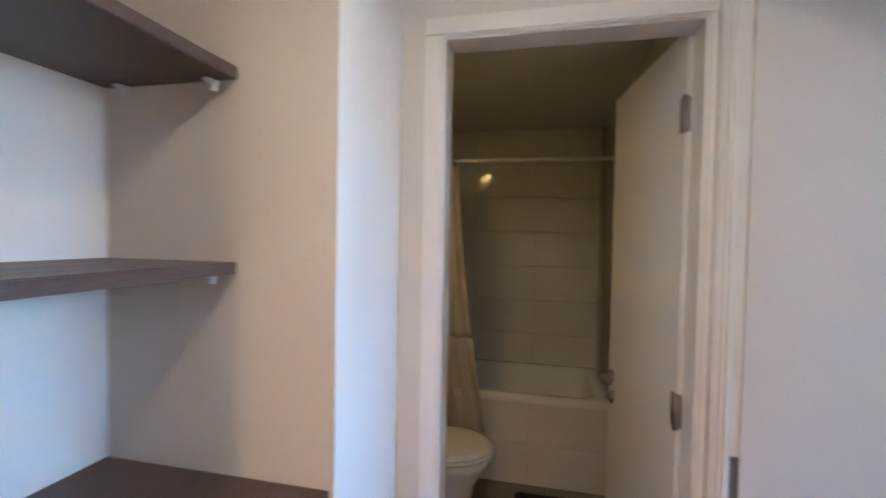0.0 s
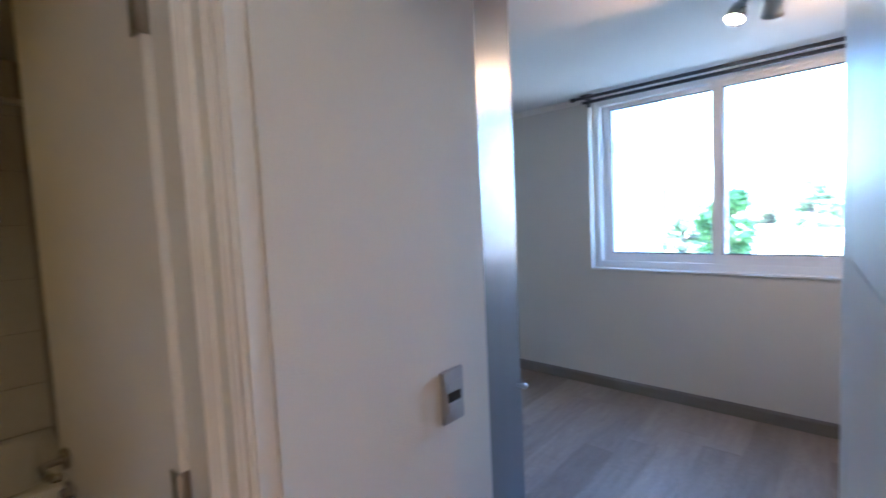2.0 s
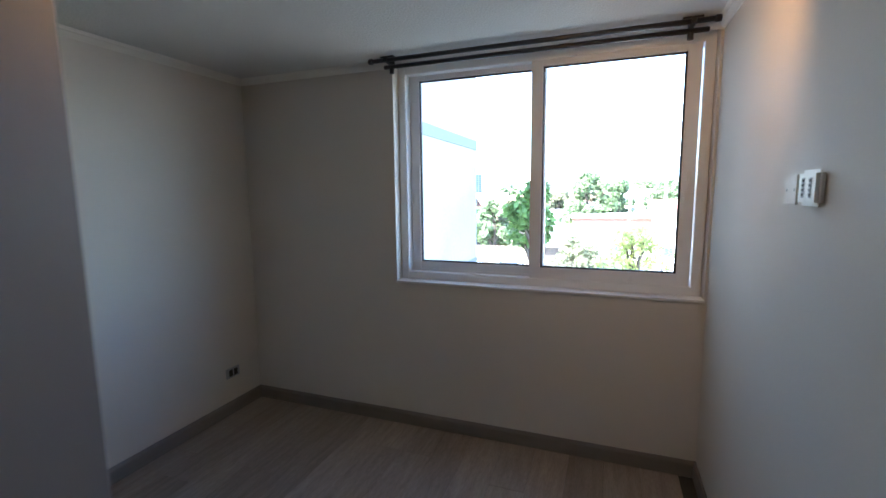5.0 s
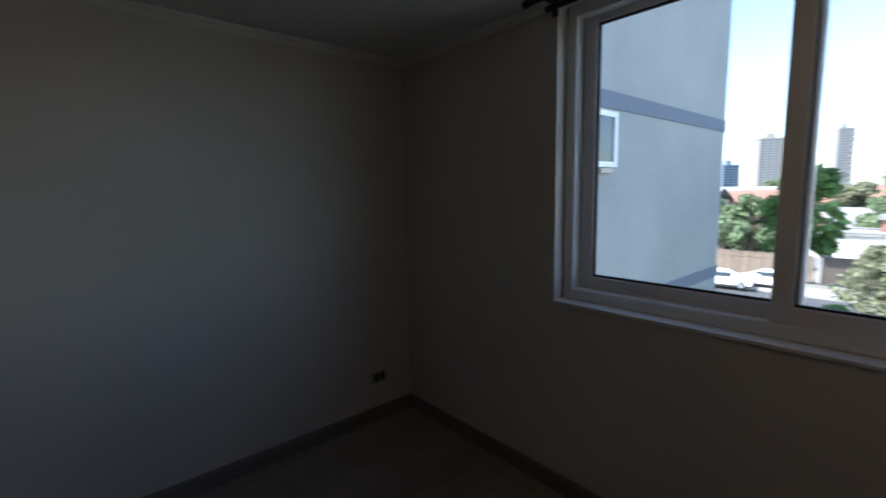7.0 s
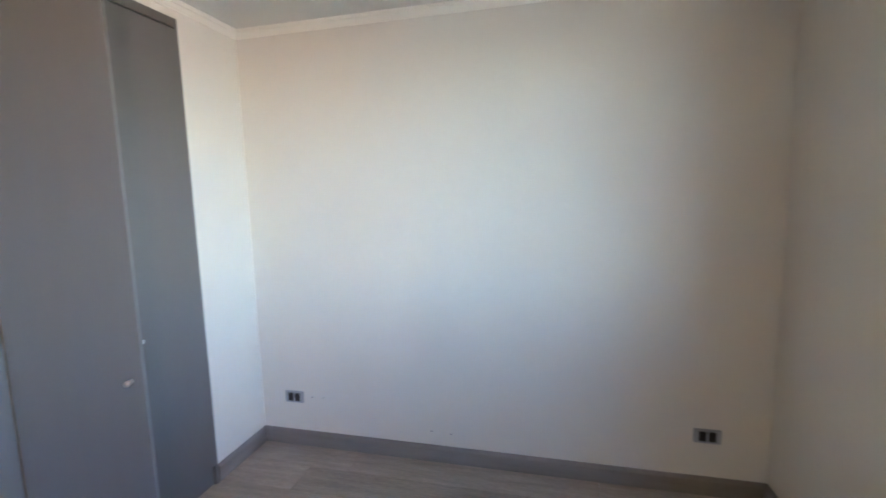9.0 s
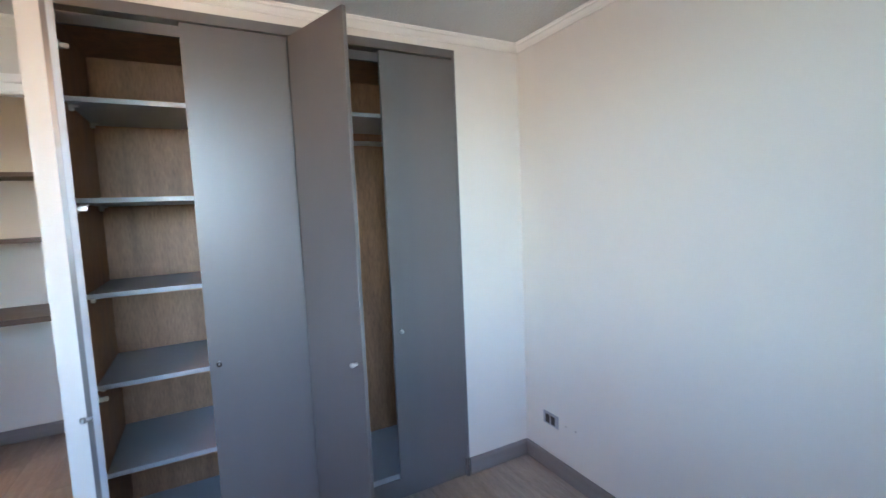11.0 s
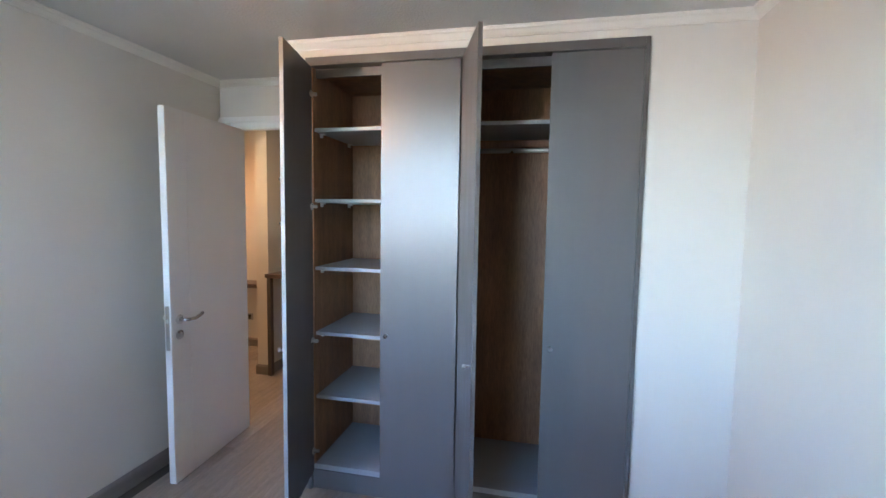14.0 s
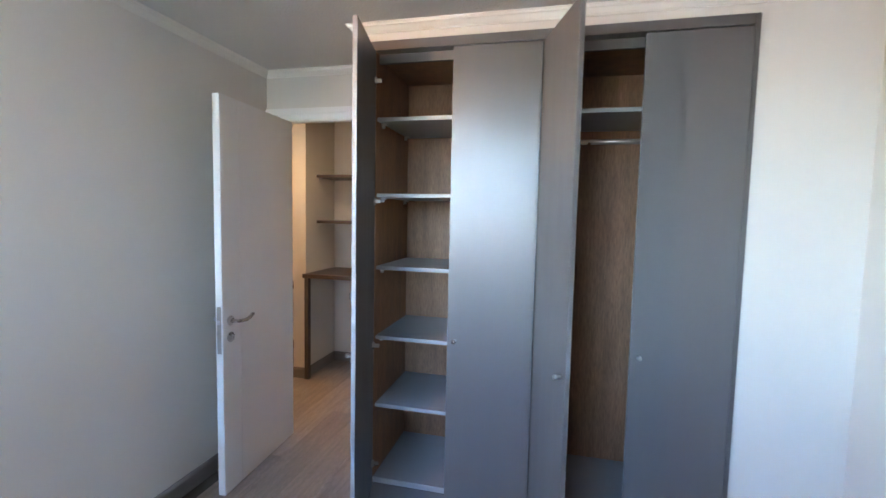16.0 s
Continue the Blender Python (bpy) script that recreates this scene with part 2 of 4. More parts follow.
def sweep(profile, path):
    """A moulding: profile of (out, z) along plan points; out is to the left of the way, corners mitred."""
    bm, rings = bmesh.new(), []
    pts = [Vector((*p, 0)) for p in path]
    for i, p in enumerate(pts):
        d0 = (pts[i] - pts[i - 1]).normalized() if i else (pts[1] - pts[0]).normalized()
        d1 = (pts[i + 1] - pts[i]).normalized() if i + 1 < len(pts) else d0
        n0, n1 = Vector((-d0.y, d0.x, 0)), Vector((-d1.y, d1.x, 0))
        mid = (n0 + n1).normalized()
        mid = mid / max(0.3, mid.dot(n0))
        rings.append([bm.verts.new(p + mid * o + Vector((0, 0, z))) for o, z in profile])
    k = len(profile)
    for a, b in zip(rings, rings[1:]):
        for j in range(k):
            bm.faces.new((a[j], a[(j + 1) % k], b[(j + 1) % k], b[j]))
    bm.faces.new(rings[0])
    bm.faces.new(rings[-1])
    return bm


def lathe(profile, n=32, sx=1.0, sy=1.0, bm=None):
    bm = bm or bmesh.new()
    rings = [[bm.verts.new((r * sx * math.cos(2 * math.pi * k / n), r * sy * math.sin(2 * math.pi * k / n), z)) for k in range(n)] for r, z in profile]
    for a, b in zip(rings, rings[1:]):
        for k in range(n):
            bm.faces.new((a[k], a[(k + 1) % n], b[(k + 1) % n], b[k]))
    bm.faces.new(rings[0])
    bm.faces.new(rings[-1])
    return bm


def structure(name, bm, material, label, category):
    return tagged(finish(name, bm, material), label, category, kind="structure")


# ---- the plan ----
E, N, C = 2.977, 2.663, 2.360        # east wall, window wall, ceiling; the west wall is x = 0, the wardrobe's wall y = 0
W1 = 2.11                            # return wall beside the wardrobe
DR, DC = -0.535, -0.575              # the door wall's faces
DX0, DX1 = 2.098, 2.83              # bedroom doorway
BX = 2.03                            # bathroom wall's hall face
BY0, BY1 = -1.27, -0.614             # bathroom doorway
PX, PY = 2.43, -1.40                 # pier beside the desk niche
NB, NE = -1.975, 3.245               # niche back and east side
SX0, SX1, SZ0, SZ1 = 1.2, 2.964, 0.976, 2.345   # window opening

structure("wall_west", boxes((-0.12, -0.0, 0, 0, N, C)), PLASTER, "cream papered bedroom wall with two outlets", "wall")
structure("wall_north", boxes((-0.12, N, -0.2, SX0, N + 0.2, C), (SX1, N, -0.2, E + 0.12, N + 0.2, C), (SX0, N, -0.2, SX1, N + 0.2, SZ0), (SX0, N, SZ1, SX1, N + 0.2, C)),
          PLASTER, "cream papered wall around the bedroom window", "wall")
structure("wall_east", boxes((E, DC, 0, E + 0.12, N, C)), PLASTER, "cream papered bedroom wall behind the open door", "wall")
structure("wall_wardrobe", boxes((-0.12, -0.1, 0, 0.41, 0, C)), PLASTER, "cream wall beside the built-in wardrobe", "wall")
structure("wall_wardrobe_head", boxes((0.41, -0.1, 2.285, 2.043, 0, C)), PLASTER, "cream wall strip above the wardrobe", "wall")
structure("wall_return", boxes((2.043, -0.1, 0, W1, 0, C), (W1 - 0.085, DR, 0, W1, -0.1, C)), PLASTER, "cream return wall with the light switch", "wall")
structure("wall_door", boxes((2.02, DC, 0, DX0 - 0.025, DR, C), (DX1 + 0.025, DC, 0, E, DR, C), (DX0 - 0.025, DC, 2.065, DX1 + 0.025, DR, C),
                             (E + 0.12, DC, 0, 5.0, DR, C)),
          PLASTER, "cream wall around the bedroom doorway", "wall")
structure("wall_bathroom", boxes((BX - 0.09, BY1 + 0.02, 0, BX, DC, C), (BX - 0.09, PY, 0, BX, BY0 - 0.02, C), (BX - 0.09, BY0 - 0.02, 2.045, BX, BY1 + 0.02, C)),
          PLASTER_WHITE, "cream wall around the bathroom doorway", "wall")
structure("wall_pier", boxes((BX - 0.09, NB - 0.1, 0, PX, PY, C)), PLASTER, "cream pier between bathroom door and desk niche", "wall")
structure("wall_niche", boxes((PX, NB - 0.1, 0, NE + 0.12, NB, C), (NE, NB, 0, NE + 0.12, -1.45, C)), PLASTER, "cream walls of the desk niche", "wall")
structure("wall_living", boxes((NE + 0.12, -2.3, 0, 5.0, -2.2, C), (5.0, -2.3, 0, 5.1, DC, C), (NE + 0.02, -2.2, 0, NE + 0.12, NB - 0.1, C)),
          PLASTER_WHITE, "plain cream walls of the living space", "wall")
structure("wall_bath_back", boxes((-0.22, -2.06, 0, -0.12, -0.56, C), (-0.12, -2.06, 0, BX - 0.09, -1.96, C), (-0.12, -0.575, 0, BX - 0.09, -0.555, C)),
          GROUT, "bathroom walls behind the tiles", "wall")
structure("ceiling", boxes((-0.12, -2.3, C, 5.1, N + 0.2, C + 0.15)), CEIL, "white textured ceiling", "ceiling")
structure("ceiling_bathroom", boxes((-0.12, -1.96, 2.27, BX - 0.09, -0.575, 2.31)), CEIL, "lowered cream bathroom ceiling", "ceiling")
structure("slab", boxes((-0.22, -2.3, -0.2, 5.1, N, -0.013)), SUBFLOOR, "slab beneath the floor boards", "floor")

# crown moulding and skirting
CP = [(0, -0.055), (0.008, -0.055), (0.012, -0.047), (0.016, -0.045), (0.03, -0.026), (0.034, -0.022), (0.04, -0.020), (0.044, -0.008), (0.05, -0.006), (0.05, 0), (0, 0)]
CP = [(o * 0.8, C + z * 0.72) for o, z in CP]
structure("crown_moulding", sweep(CP, [(E, DR), (E, N), (0, N), (0, 0), (W1, 0), (W1, DR), (E, DR)]), CROWN, "cream stepped crown moulding under the ceiling", "moulding")
SP = [(0, 0), (0.014, 0), (0.014, 0.074), (0.010, 0.084), (0.006, 0.092), (0, 0.092)]
for nm, path in (("bedroom", [(E, DR + 0.02), (E, N), (0, N), (0, 0), (0.405, 0)]), ("return", [(2.045, 0), (W1, 0), (W1, DR + 0.02)]),
                 ("niche", [(PX, PY), (PX, NB), (NE, NB), (NE, -1.45), (NE + 0.12, -1.45), (NE + 0.12, -2.2), (5.0, -2.2)]), ("pier", [(BX, PY), (PX, PY)])):
    structure("baseboard_" + nm, sweep(SP, path), SKIRT, "grey-brown wood skirting board", "baseboard")


# ---- window ----
win = thing("window_1", pose(0, 0, 0), "white plastic sliding window with two panes", "window", kind="structure")


def ring(x0, z0, x1, z1, y0, y1, t, tb=None, bevel=0.004):
    tb = tb or t
    return boxes((x0, y0, z0, x0 + t, y1, z1), (x1 - t, y0, z0, x1, y1, z1), (x0 + t, y0, z0, x1 - t, y1, z0 + tb), (x0 + t, y0, z1 - t, x1 - t, y1, z1), bevel=bevel)


part("window_frame", ring(SX0 + 0.002, SZ0 + 0.012, SX1 - 0.002, SZ1 - 0.002, 2.735, 2.862, 0.05, 0.05), PVC, win)
left = part("sash", ring(1.255, 1.03, 2.125, 2.325, 2.80, 2.84, 0.062, 0.068), PVC, win)
right = part("sash", ring(2.045, 1.03, 2.905, 2.325, 2.745, 2.785, 0.066, 0.074), PVC, win)
part("gasket", ring(1.315, 1.096, 2.066, 2.266, 2.812, 2.828, 0.011, bevel=0), RUBBER, left)
part("gasket", ring(2.109, 1.102, 2.841, 2.262, 2.757, 2.773, 0.011, bevel=0), RUBBER, right)
for sash, b in ((left, (1.318, 2.818, 1.099, 2.063, 2.822, 2.262)), (right, (2.112, 2.763, 1.105, 2.838, 2.767, 2.258))):
    pane = part("pane", boxes(b), PANE, sash)
    pane.visible_shadow = False
part("window_sill", boxes((SX0 - 0.004, N - 0.014, SZ0 - 0.002, SX1 + 0.004, 2.74, SZ0 + 0.012), bevel=0.002), TRIM, win)
part("handle", boxes((2.862, 2.722, 1.50, 2.884, 2.745, 1.66), (2.866, 2.708, 1.56, 2.880, 2.724, 1.655), bevel=0.005), WHITEPL, right)
part("track", boxes((SX0 + 0.052, 2.790, SZ0 + 0.062, SX1 - 0.052, 2.794, SZ0 + 0.075)), PVC, win)

rod = thing("curtain_rod", pose(1.125, 2.534, 2.333), "double dark metal curtain rod on ceiling brackets", "curtain rod")
part("rod", cyl((0, 0, 0), (1.80, 0, 0), 0.0125, bevel=0.003), RODBLACK, rod, smooth=True)
part("rod", cyl((0.05, 0.075, -0.02), (1.78, 0.075, -0.02), 0.0125, bevel=0.003), RODBLACK, rod, smooth=True)
for x in (0.10, 1.70):
    b = part("bracket", boxes((x - 0.012, -0.02, -0.012, x + 0.012, 0.095, 0.018), (x - 0.01, 0.02, 0.01, x + 0.01, 0.05, 0.022), (x - 0.045, 0.005, 0.018, x + 0.045, 0.065, 0.0265), bevel=0.003), RODBLACK, rod)
    part("end_clip", cyl((x, 0.075, -0.06), (x, 0.075, -0.03), 0.014), RODBLACK, b)
for ob, xs in ((rod, (0.0, 1.80)),):
    for x in xs:
        part("end_cap", cyl((x - 0.014, 0, 0), (x + 0.014, 0, 0), 0.0165, bevel=0.003), RODBLACK, ob, smooth=True)


# ---- doors ----
def lever(parent, x, y, z, side, along):
    """A lever handle with its rose: side is the way it stands off the leaf, along the way the lever points."""
    h = part("door_handle", tube([(x, y, z), (x, y + side * 0.045, z), (x + along * 0.012, y + side * 0.056, z), (x + along * 0.06, y + side * 0.056, z - 0.004),
                                  (x + along * 0.10, y + side * 0.053, z + 0.004), (x + along * 0.125, y + side * 0.048, z + 0.012)], 0.0095), STEEL, parent, "brushed steel lever handle", True)
    part("rose", cyl((x, y, z), (x, y + side * 0.010, z), 0.026, n=24, bevel=0.003), STEEL, h, smooth=True)
    lock = part("lock_rose", cyl((x, y, z - 0.085), (x, y + side * 0.010, z - 0.085), 0.026, n=24, bevel=0.003), STEEL, parent, smooth=True)
    part("turn_knob", boxes((x - 0.004, min(y + side * 0.01, y + side * 0.024), z - 0.098, x + 0.004, max(y + side * 0.01, y + side * 0.024), z - 0.072), bevel=0.002), STEEL, lock)


def hinge(parent, x, y, z):
    h = part("hinge", boxes((x - 0.03, y - 0.0025, z - 0.045, x + 0.005, y + 0.0025, z + 0.045), bevel=0.001), DULLSTEEL, parent, "dull nickel butt hinge")
    part("hinge_pin", cyl((x + 0.006, y, z - 0.047), (x + 0.006, y, z + 0.047), 0.007), DULLSTEEL, h, smooth=True)


# the bedroom door swings in, hinged on the east jamb; leaf built along -x from the hinge, y = 0 its room face when shut
LW, LH = 0.688, 2.03
d1 = thing("door_1", pose(DX1 - 0.002, DR + 0.012, 0.008, 0, 0, -86.8), "white painted bedroom door standing open, with fine grooves", "door", kind="structure")
G = 0.14
part("leaf", boxes((-LW, -0.037, 0, -0.003, 0, LH), bevel=0.002), DOORPAINT, d1)
# proud skin panels 3 mm apart make the grooves of the hall-side face
part("skin_panel", boxes((-LW, -0.0395, 0, -LW + G, -0.0371, LH), bevel=0.001), DOORPAINT, d1)
for z0, z1 in ((0, 1.355), (1.359, LH)):
    part("skin_panel", boxes((-LW + G + 0.004, -0.0395, z0, -0.003, -0.0371, z1), bevel=0.001), DOORPAINT, d1)
lever(d1, -LW + 0.055, -0.0395, 0.905, -1, 1)
lever(d1, -LW + 0.055, 0.0, 0.905, 1, 1)
part("lock_plate", boxes((-LW - 0.0025, -0.031, 0.745, -LW + 0.001, -0.009, 0.985)), DULLSTEEL, d1, "dull steel lock plate on the door edge")
part("latch", boxes((-LW - 0.011, -0.026, 0.895, -LW, -0.014, 0.915), bevel=0.002), STEEL, d1)
for z in (0.25, 1.02, 1.80):
    hinge(d1, -0.003, -0.002, z)


def casing(name, m, width, height, depth, label):
    """Door lining and architraves for an opening: local x across it, y through the wall from 0 to depth."""
    f = thing(name, m, label, "door frame", kind="structure")
    t, a = 0.022, 0.058
    part("jamb", boxes((-t, -0.004, 0, 0, depth + 0.004, height + t), bevel=0.002), TRIM, f)
    part("jamb", boxes((width, -0.004, 0, width + t, depth + 0.004, height + t), bevel=0.002), TRIM, f)
    part("head", boxes((0, -0.004, height, width, depth + 0.004, height + t), bevel=0.002), TRIM, f)
    for y0, y1 in ((-0.018, -0.004), (depth + 0.004, depth + 0.018)):
        part("architrave", boxes((-a, y0, 0, -0.006, y1, height + 0.006), bevel=0.005), TRIM, f)
        part("architrave", boxes((width + 0.006, y0, 0, width + a, y1, height + 0.006), bevel=0.005), TRIM, f)
        part("architrave", boxes((-a, y0, height + 0.006, width + a, y1, height + a), bevel=0.005), TRIM, f)
    return f


c1 = casing("door_frame_1", pose(DX0, DC, 0), DX1 - DX0, 2.042, DR - DC, "white painted frame of the bedroom doorway")
part("door_stop", boxes((0, 0.004, 0, 0.012, 0.018, 2.03), bevel=0.001), TRIM, c1)
sp = part("strike_plate", boxes((0.0, 0.022, 0.78, 0.003, 0.05, 0.96)), DULLSTEEL, c1, "dull steel strike plate")
part("strike_lip", boxes((0.001, 0.046, 0.855, 0.007, 0.068, 0.895), bevel=0.002), DULLSTEEL, sp)
# a stepped cap runs along the bedroom side of the lintel to the corner
structure("trim_lintel", boxes((W1 + 0.002, DR + 0.018, 2.085, E - 0.002, DR + 0.034, 2.112), (W1 + 0.002, DR + 0.0, 2.101, E - 0.002, DR + 0.018, 2.125), bevel=0.004), TRIM, "white stepped cap over the doorway", "moulding")

c2 = casing("door_frame_2", pose(BX, BY0, 0, 0, 0, 90), BY1 - BY0, 2.015, 0.09, "white painted frame of the bathroom doorway")
d2 = thing("door_2", pose(BX - 0.094, BY1 + 0.024, 0.008, 0, 0, 8.0), "white painted bathroom door standing open", "door", kind="structure")
BLW = 0.64
part("leaf", boxes((-BLW, -0.037, 0, -0.003, 0, 2.03), bevel=0.002), DOORPAINT, d2)
lever(d2, -BLW + 0.055, -0.037, 0.905, -1, 1)
lever(d2, -BLW + 0.055, 0.0, 0.905, 1, 1)
for z in (0.25, 0.99, 1.80):
    h = part("hinge", boxes((-0.034, -0.040, z - 0.047, -0.002, -0.0372, z + 0.047), (-0.003, -0.040, z - 0.047, 0.0, -0.004, z + 0.047)), DULLSTEEL, d2, "dull nickel butt hinge")
    part("hinge_pin", cyl((0.003, -0.042, z - 0.048), (0.003, -0.042, z + 0.048), 0.007), DULLSTEEL, h, smooth=True)


# ---- wardrobe ----
WX0, WX1, WT = 0.414, 2.040, 2.28
wd = thing("wardrobe", pose(WX0, 0, 0), "built-in taupe-grey wardrobe with four doors, two open", "wardrobe")
L = WX1 - WX0
YB = -0.515
for b in ((0, -0.06, 0, 0.018, 0.016, WT), (L - 0.018, -0.06, 0, L, 0.016, WT), (0.0185, -0.06, WT - 0.042, L - 0.0185, 0.016, WT)):
    part("surround", boxes(b, bevel=0.0015), LAMINATE, wd, "thin dark surround")
part("plinth", boxes((0.018, -0.03, 0, L - 0.018, -0.004, 0.105), bevel=0.001), LAMINATE, wd)
MID = 1.237 - WX0
for a, b in ((0.0185, MID - 0.009), (MID + 0.009, L - 0.0185)):
    part("back_panel", boxes((a, YB, 0.105, b, YB + 0.012, WT - 0.02)), CARCASS, wd, "brown oak veneer back")
    part("bottom_panel", boxes((a, YB + 0.012, 0.107, b, -0.006, 0.136), bevel=0.001), SHELFGREY, wd, "grey base board")
    part("top_panel", boxes((a, YB + 0.012, WT - 0.06, b, -0.06, WT - 0.044)), CARCASS, wd)
    part("top_rail", boxes((a, -0.058, WT - 0.085, b, -0.0405, WT - 0.043)), LAMINATE, wd)
for x0, x1 in ((0.0185, 0.03), (MID - 0.0088, MID + 0.0088), (L - 0.03, L - 0.0185)):
    part("side_panel", boxes((x0, YB + 0.012, 0.137, x1, -0.006, WT - 0.043)), CARCASS, wd, "brown oak veneer side")


part("mid_front", boxes((MID - 0.012, -0.0055, 0.107, MID + 0.012, 0.002, WT - 0.043)), LAMINATE, wd)


def peg(parent, x, y, z, side):
    part("shelf_peg", boxes((min(x, x + side * 0.016), y - 0.006, z - 0.022, max(x, x + side * 0.016), y + 0.006, z), (min(x, x + side * 0.03), y - 0.009, z - 0.008, max(x, x + side * 0.03), y + 0.009, z), bevel=0.002), WHITEPL, parent)


for z in (1.936, 1.572, 1.216, 0.866, 0.517):
    a, b = MID + 0.0105, L - 0.0315
    sh = part("shelf", boxes((a, YB + 0.015, z - 0.018, b, -0.02, z), bevel=0.001), SHELFGREY, wd, "grey melamine shelf")
    part("front_edge", boxes((a, -0.0198, z - 0.018, b, -0.0185, z)), LAMEDGE, sh)
    for y in (-0.08, -0.43):
        peg(sh, b, y, z - 0.0182, -1)
        peg(sh, a, y, z - 0.0182, 1)
sh = part("shelf", boxes((0.0315, YB + 0.015, 1.934, MID - 0.0105, -0.05, 1.952), bevel=0.001), SHELFGREY, wd, "grey melamine shelf")
part("front_edge", boxes((0.0315, -0.0498, 1.934, MID - 0.0105, -0.0485, 1.952)), LAMEDGE, sh)
part("hanging_rail", cyl((0.0315, -0.27, 1.842), (MID - 0.0105, -0.27, 1.842), 0.0125), STEEL, wd, "chrome hanging rail", True)

for hx, angle, sign, DW in ((L - 0.02, -78.5, -1, 0.389), (MID + 0.003, 0, 1, 0.39), (MID - 0.004, -71.5, -1, 0.402), (0.022, 0, 1, 0.389)):
    m = pose(hx, 0.022, 0.112, 0, 0, angle)
    x0, x1 = (-DW, 0) if sign < 0 else (0, DW)
    door = part("door", boxes((x0, -0.018, 0, x1, 0, 2.118), bevel=0.0012), LAMINATE, wd, "taupe-grey laminate door", m=m)
    for ex in ((x0, x0 + 0.0012), (x1 - 0.0012, x1)):
        # the first door's paler edge has the window's reflection put into its colour
        part("edge_band", boxes((ex[0] - 0.0006, -0.0172, 0.001, ex[1] + 0.0006, -0.0008, 2.117)), LAMEDGE if hx > 1.5 else LAMINATE, door)
    kx = sign * (DW - 0.035)
    k = part("knob", cyl((kx, 0, 0.774), (kx, 0.024, 0.774), 0.0065, n=16, bevel=0.001), STEEL, door, "small steel knob", True)
    part("knob_head", cyl((kx, 0.016, 0.774), (kx, 0.032, 0.774), 0.0095, n=20, bevel=0.002), STEEL, k, smooth=True)
    for z in (0.12, 0.72, 1.42, 1.98):
        cx = sign * 0.022
        h = part("cup_hinge", cyl((cx, -0.0185, z), (cx, -0.026, z), 0.017, n=16), STEEL, door, smooth=True)
        part("hinge_arm", boxes((cx - 0.008, -0.05, z - 0.008, cx + 0.008, -0.022, z + 0.008), bevel=0.002), STEEL, h)


# ---- wall plates ----
def outlet(m, label, kind, modules=2, group=""):
    """A flat plate with its inserts; local x across, z up, y out of the wall."""
    o = thing(kind, m, label, kind.replace("_", " "), group)
    part("plate", boxes((-0.06, 0, -0.036, 0.06, 0.009, 0.036), bevel=0.004), GREYPLATE, o, "silver-grey plate")
    for i in range(modules):
        x = (i - (modules - 1) / 2) * 0.042
        s = part("insert", boxes((x - 0.016, 0.009, -0.024, x + 0.016, 0.0115, 0.024), bevel=0.001), BLACK, o, "black insert")
        for dz in (-0.012, 0, 0.012):
            part("pin_hole", cyl((x, 0.0112, dz), (x, 0.0122, dz), 0.0028, n=8), RUBBER, s)
    return o


outlet(pose(0, 0.218, 0.297, 0, 0, -90), "silver-grey double wall outlet with black inserts", "wall_outlet", 2, "bedroom outlets")
outlet(pose(0, 2.402, 0.297, 0, 0, -90), "silver-grey double wall outlet with black inserts", "wall_outlet", 2, "bedroom outlets")
outlet(pose(3.02, NB, 0.66), "dark double outlet under the desk", "wall_outlet", 2)
outlet(pose(4.0, -2.2, 0.33), "dark double outlet below the counter", "wall_outlet", 2)
# marks on the wall paper beside the outlet
for y, z in ((0.33, 0.30), (0.40, 0.302), (1.05, 0.17), (1.16, 0.165)):
    structure("wall_mark", boxes((0, y - 0.004, z - 0.003, 0.0012, y + 0.004, z + 0.003)), DULLSTEEL, "small filled screw hole in the wall", "wall mark")

sw = thing("light_switch", pose(W1, -0.138, 1.06, 0, 0, -90), "silver-grey upright light switch with a black rocker", "light switch")
part("plate", boxes((-0.036, 0, -0.06, 0.036, 0.010, 0.06), bevel=0.004), GREYPLATE, sw)
part("rocker", boxes((-0.021, 0.010, 0.012, 0.021, 0.0125, 0.034), bevel=0.001), GREYPLATE, sw)
part("rocker", boxes((-0.021, 0.010, -0.012, 0.021, 0.0125, 0.009), bevel=0.001), BLACK, sw, "black module")
part("rocker", boxes((-0.021, 0.010, -0.036, 0.021, 0.0125, -0.015), bevel=0.001), GREYPLATE, sw)

bp = thing("blank_plate", pose(E, 1.628, 1.555, 0, 0, 90), "beige blank wall plate with two screws", "wall plate")
part("plate", boxes((-0.043, 0, -0.042, 0.043, 0.006, 0.042), bevel=0.002), BEIGEPL, bp)
for x in (-0.03, 0.03):
    part("screw", cyl((x, 0.006, 0), (x, 0.0075, 0), 0.004, n=12), STEEL, bp)
th = thing("wall_control", pose(E, 1.478, 1.56, 0, 0, 90), "white domed wall control with two rows of buttons", "wall control")
part("body", boxes((-0.06, 0, -0.046, 0.06, 0.02, 0.046), bevel=0.0095, segments=4), WHITEPL, th)
for x in (-0.022, 0.022):
    strip = part("button_strip", boxes((x - 0.008, 0.02, -0.026, x + 0.008, 0.0212, 0.026)), GREYPLATE, th)
    for i in range(4):
        part("button", boxes((x - 0.004, 0.0212, -0.021 + i * 0.012, x + 0.004, 0.0225, -0.014 + i * 0.012)), BLACK, strip)


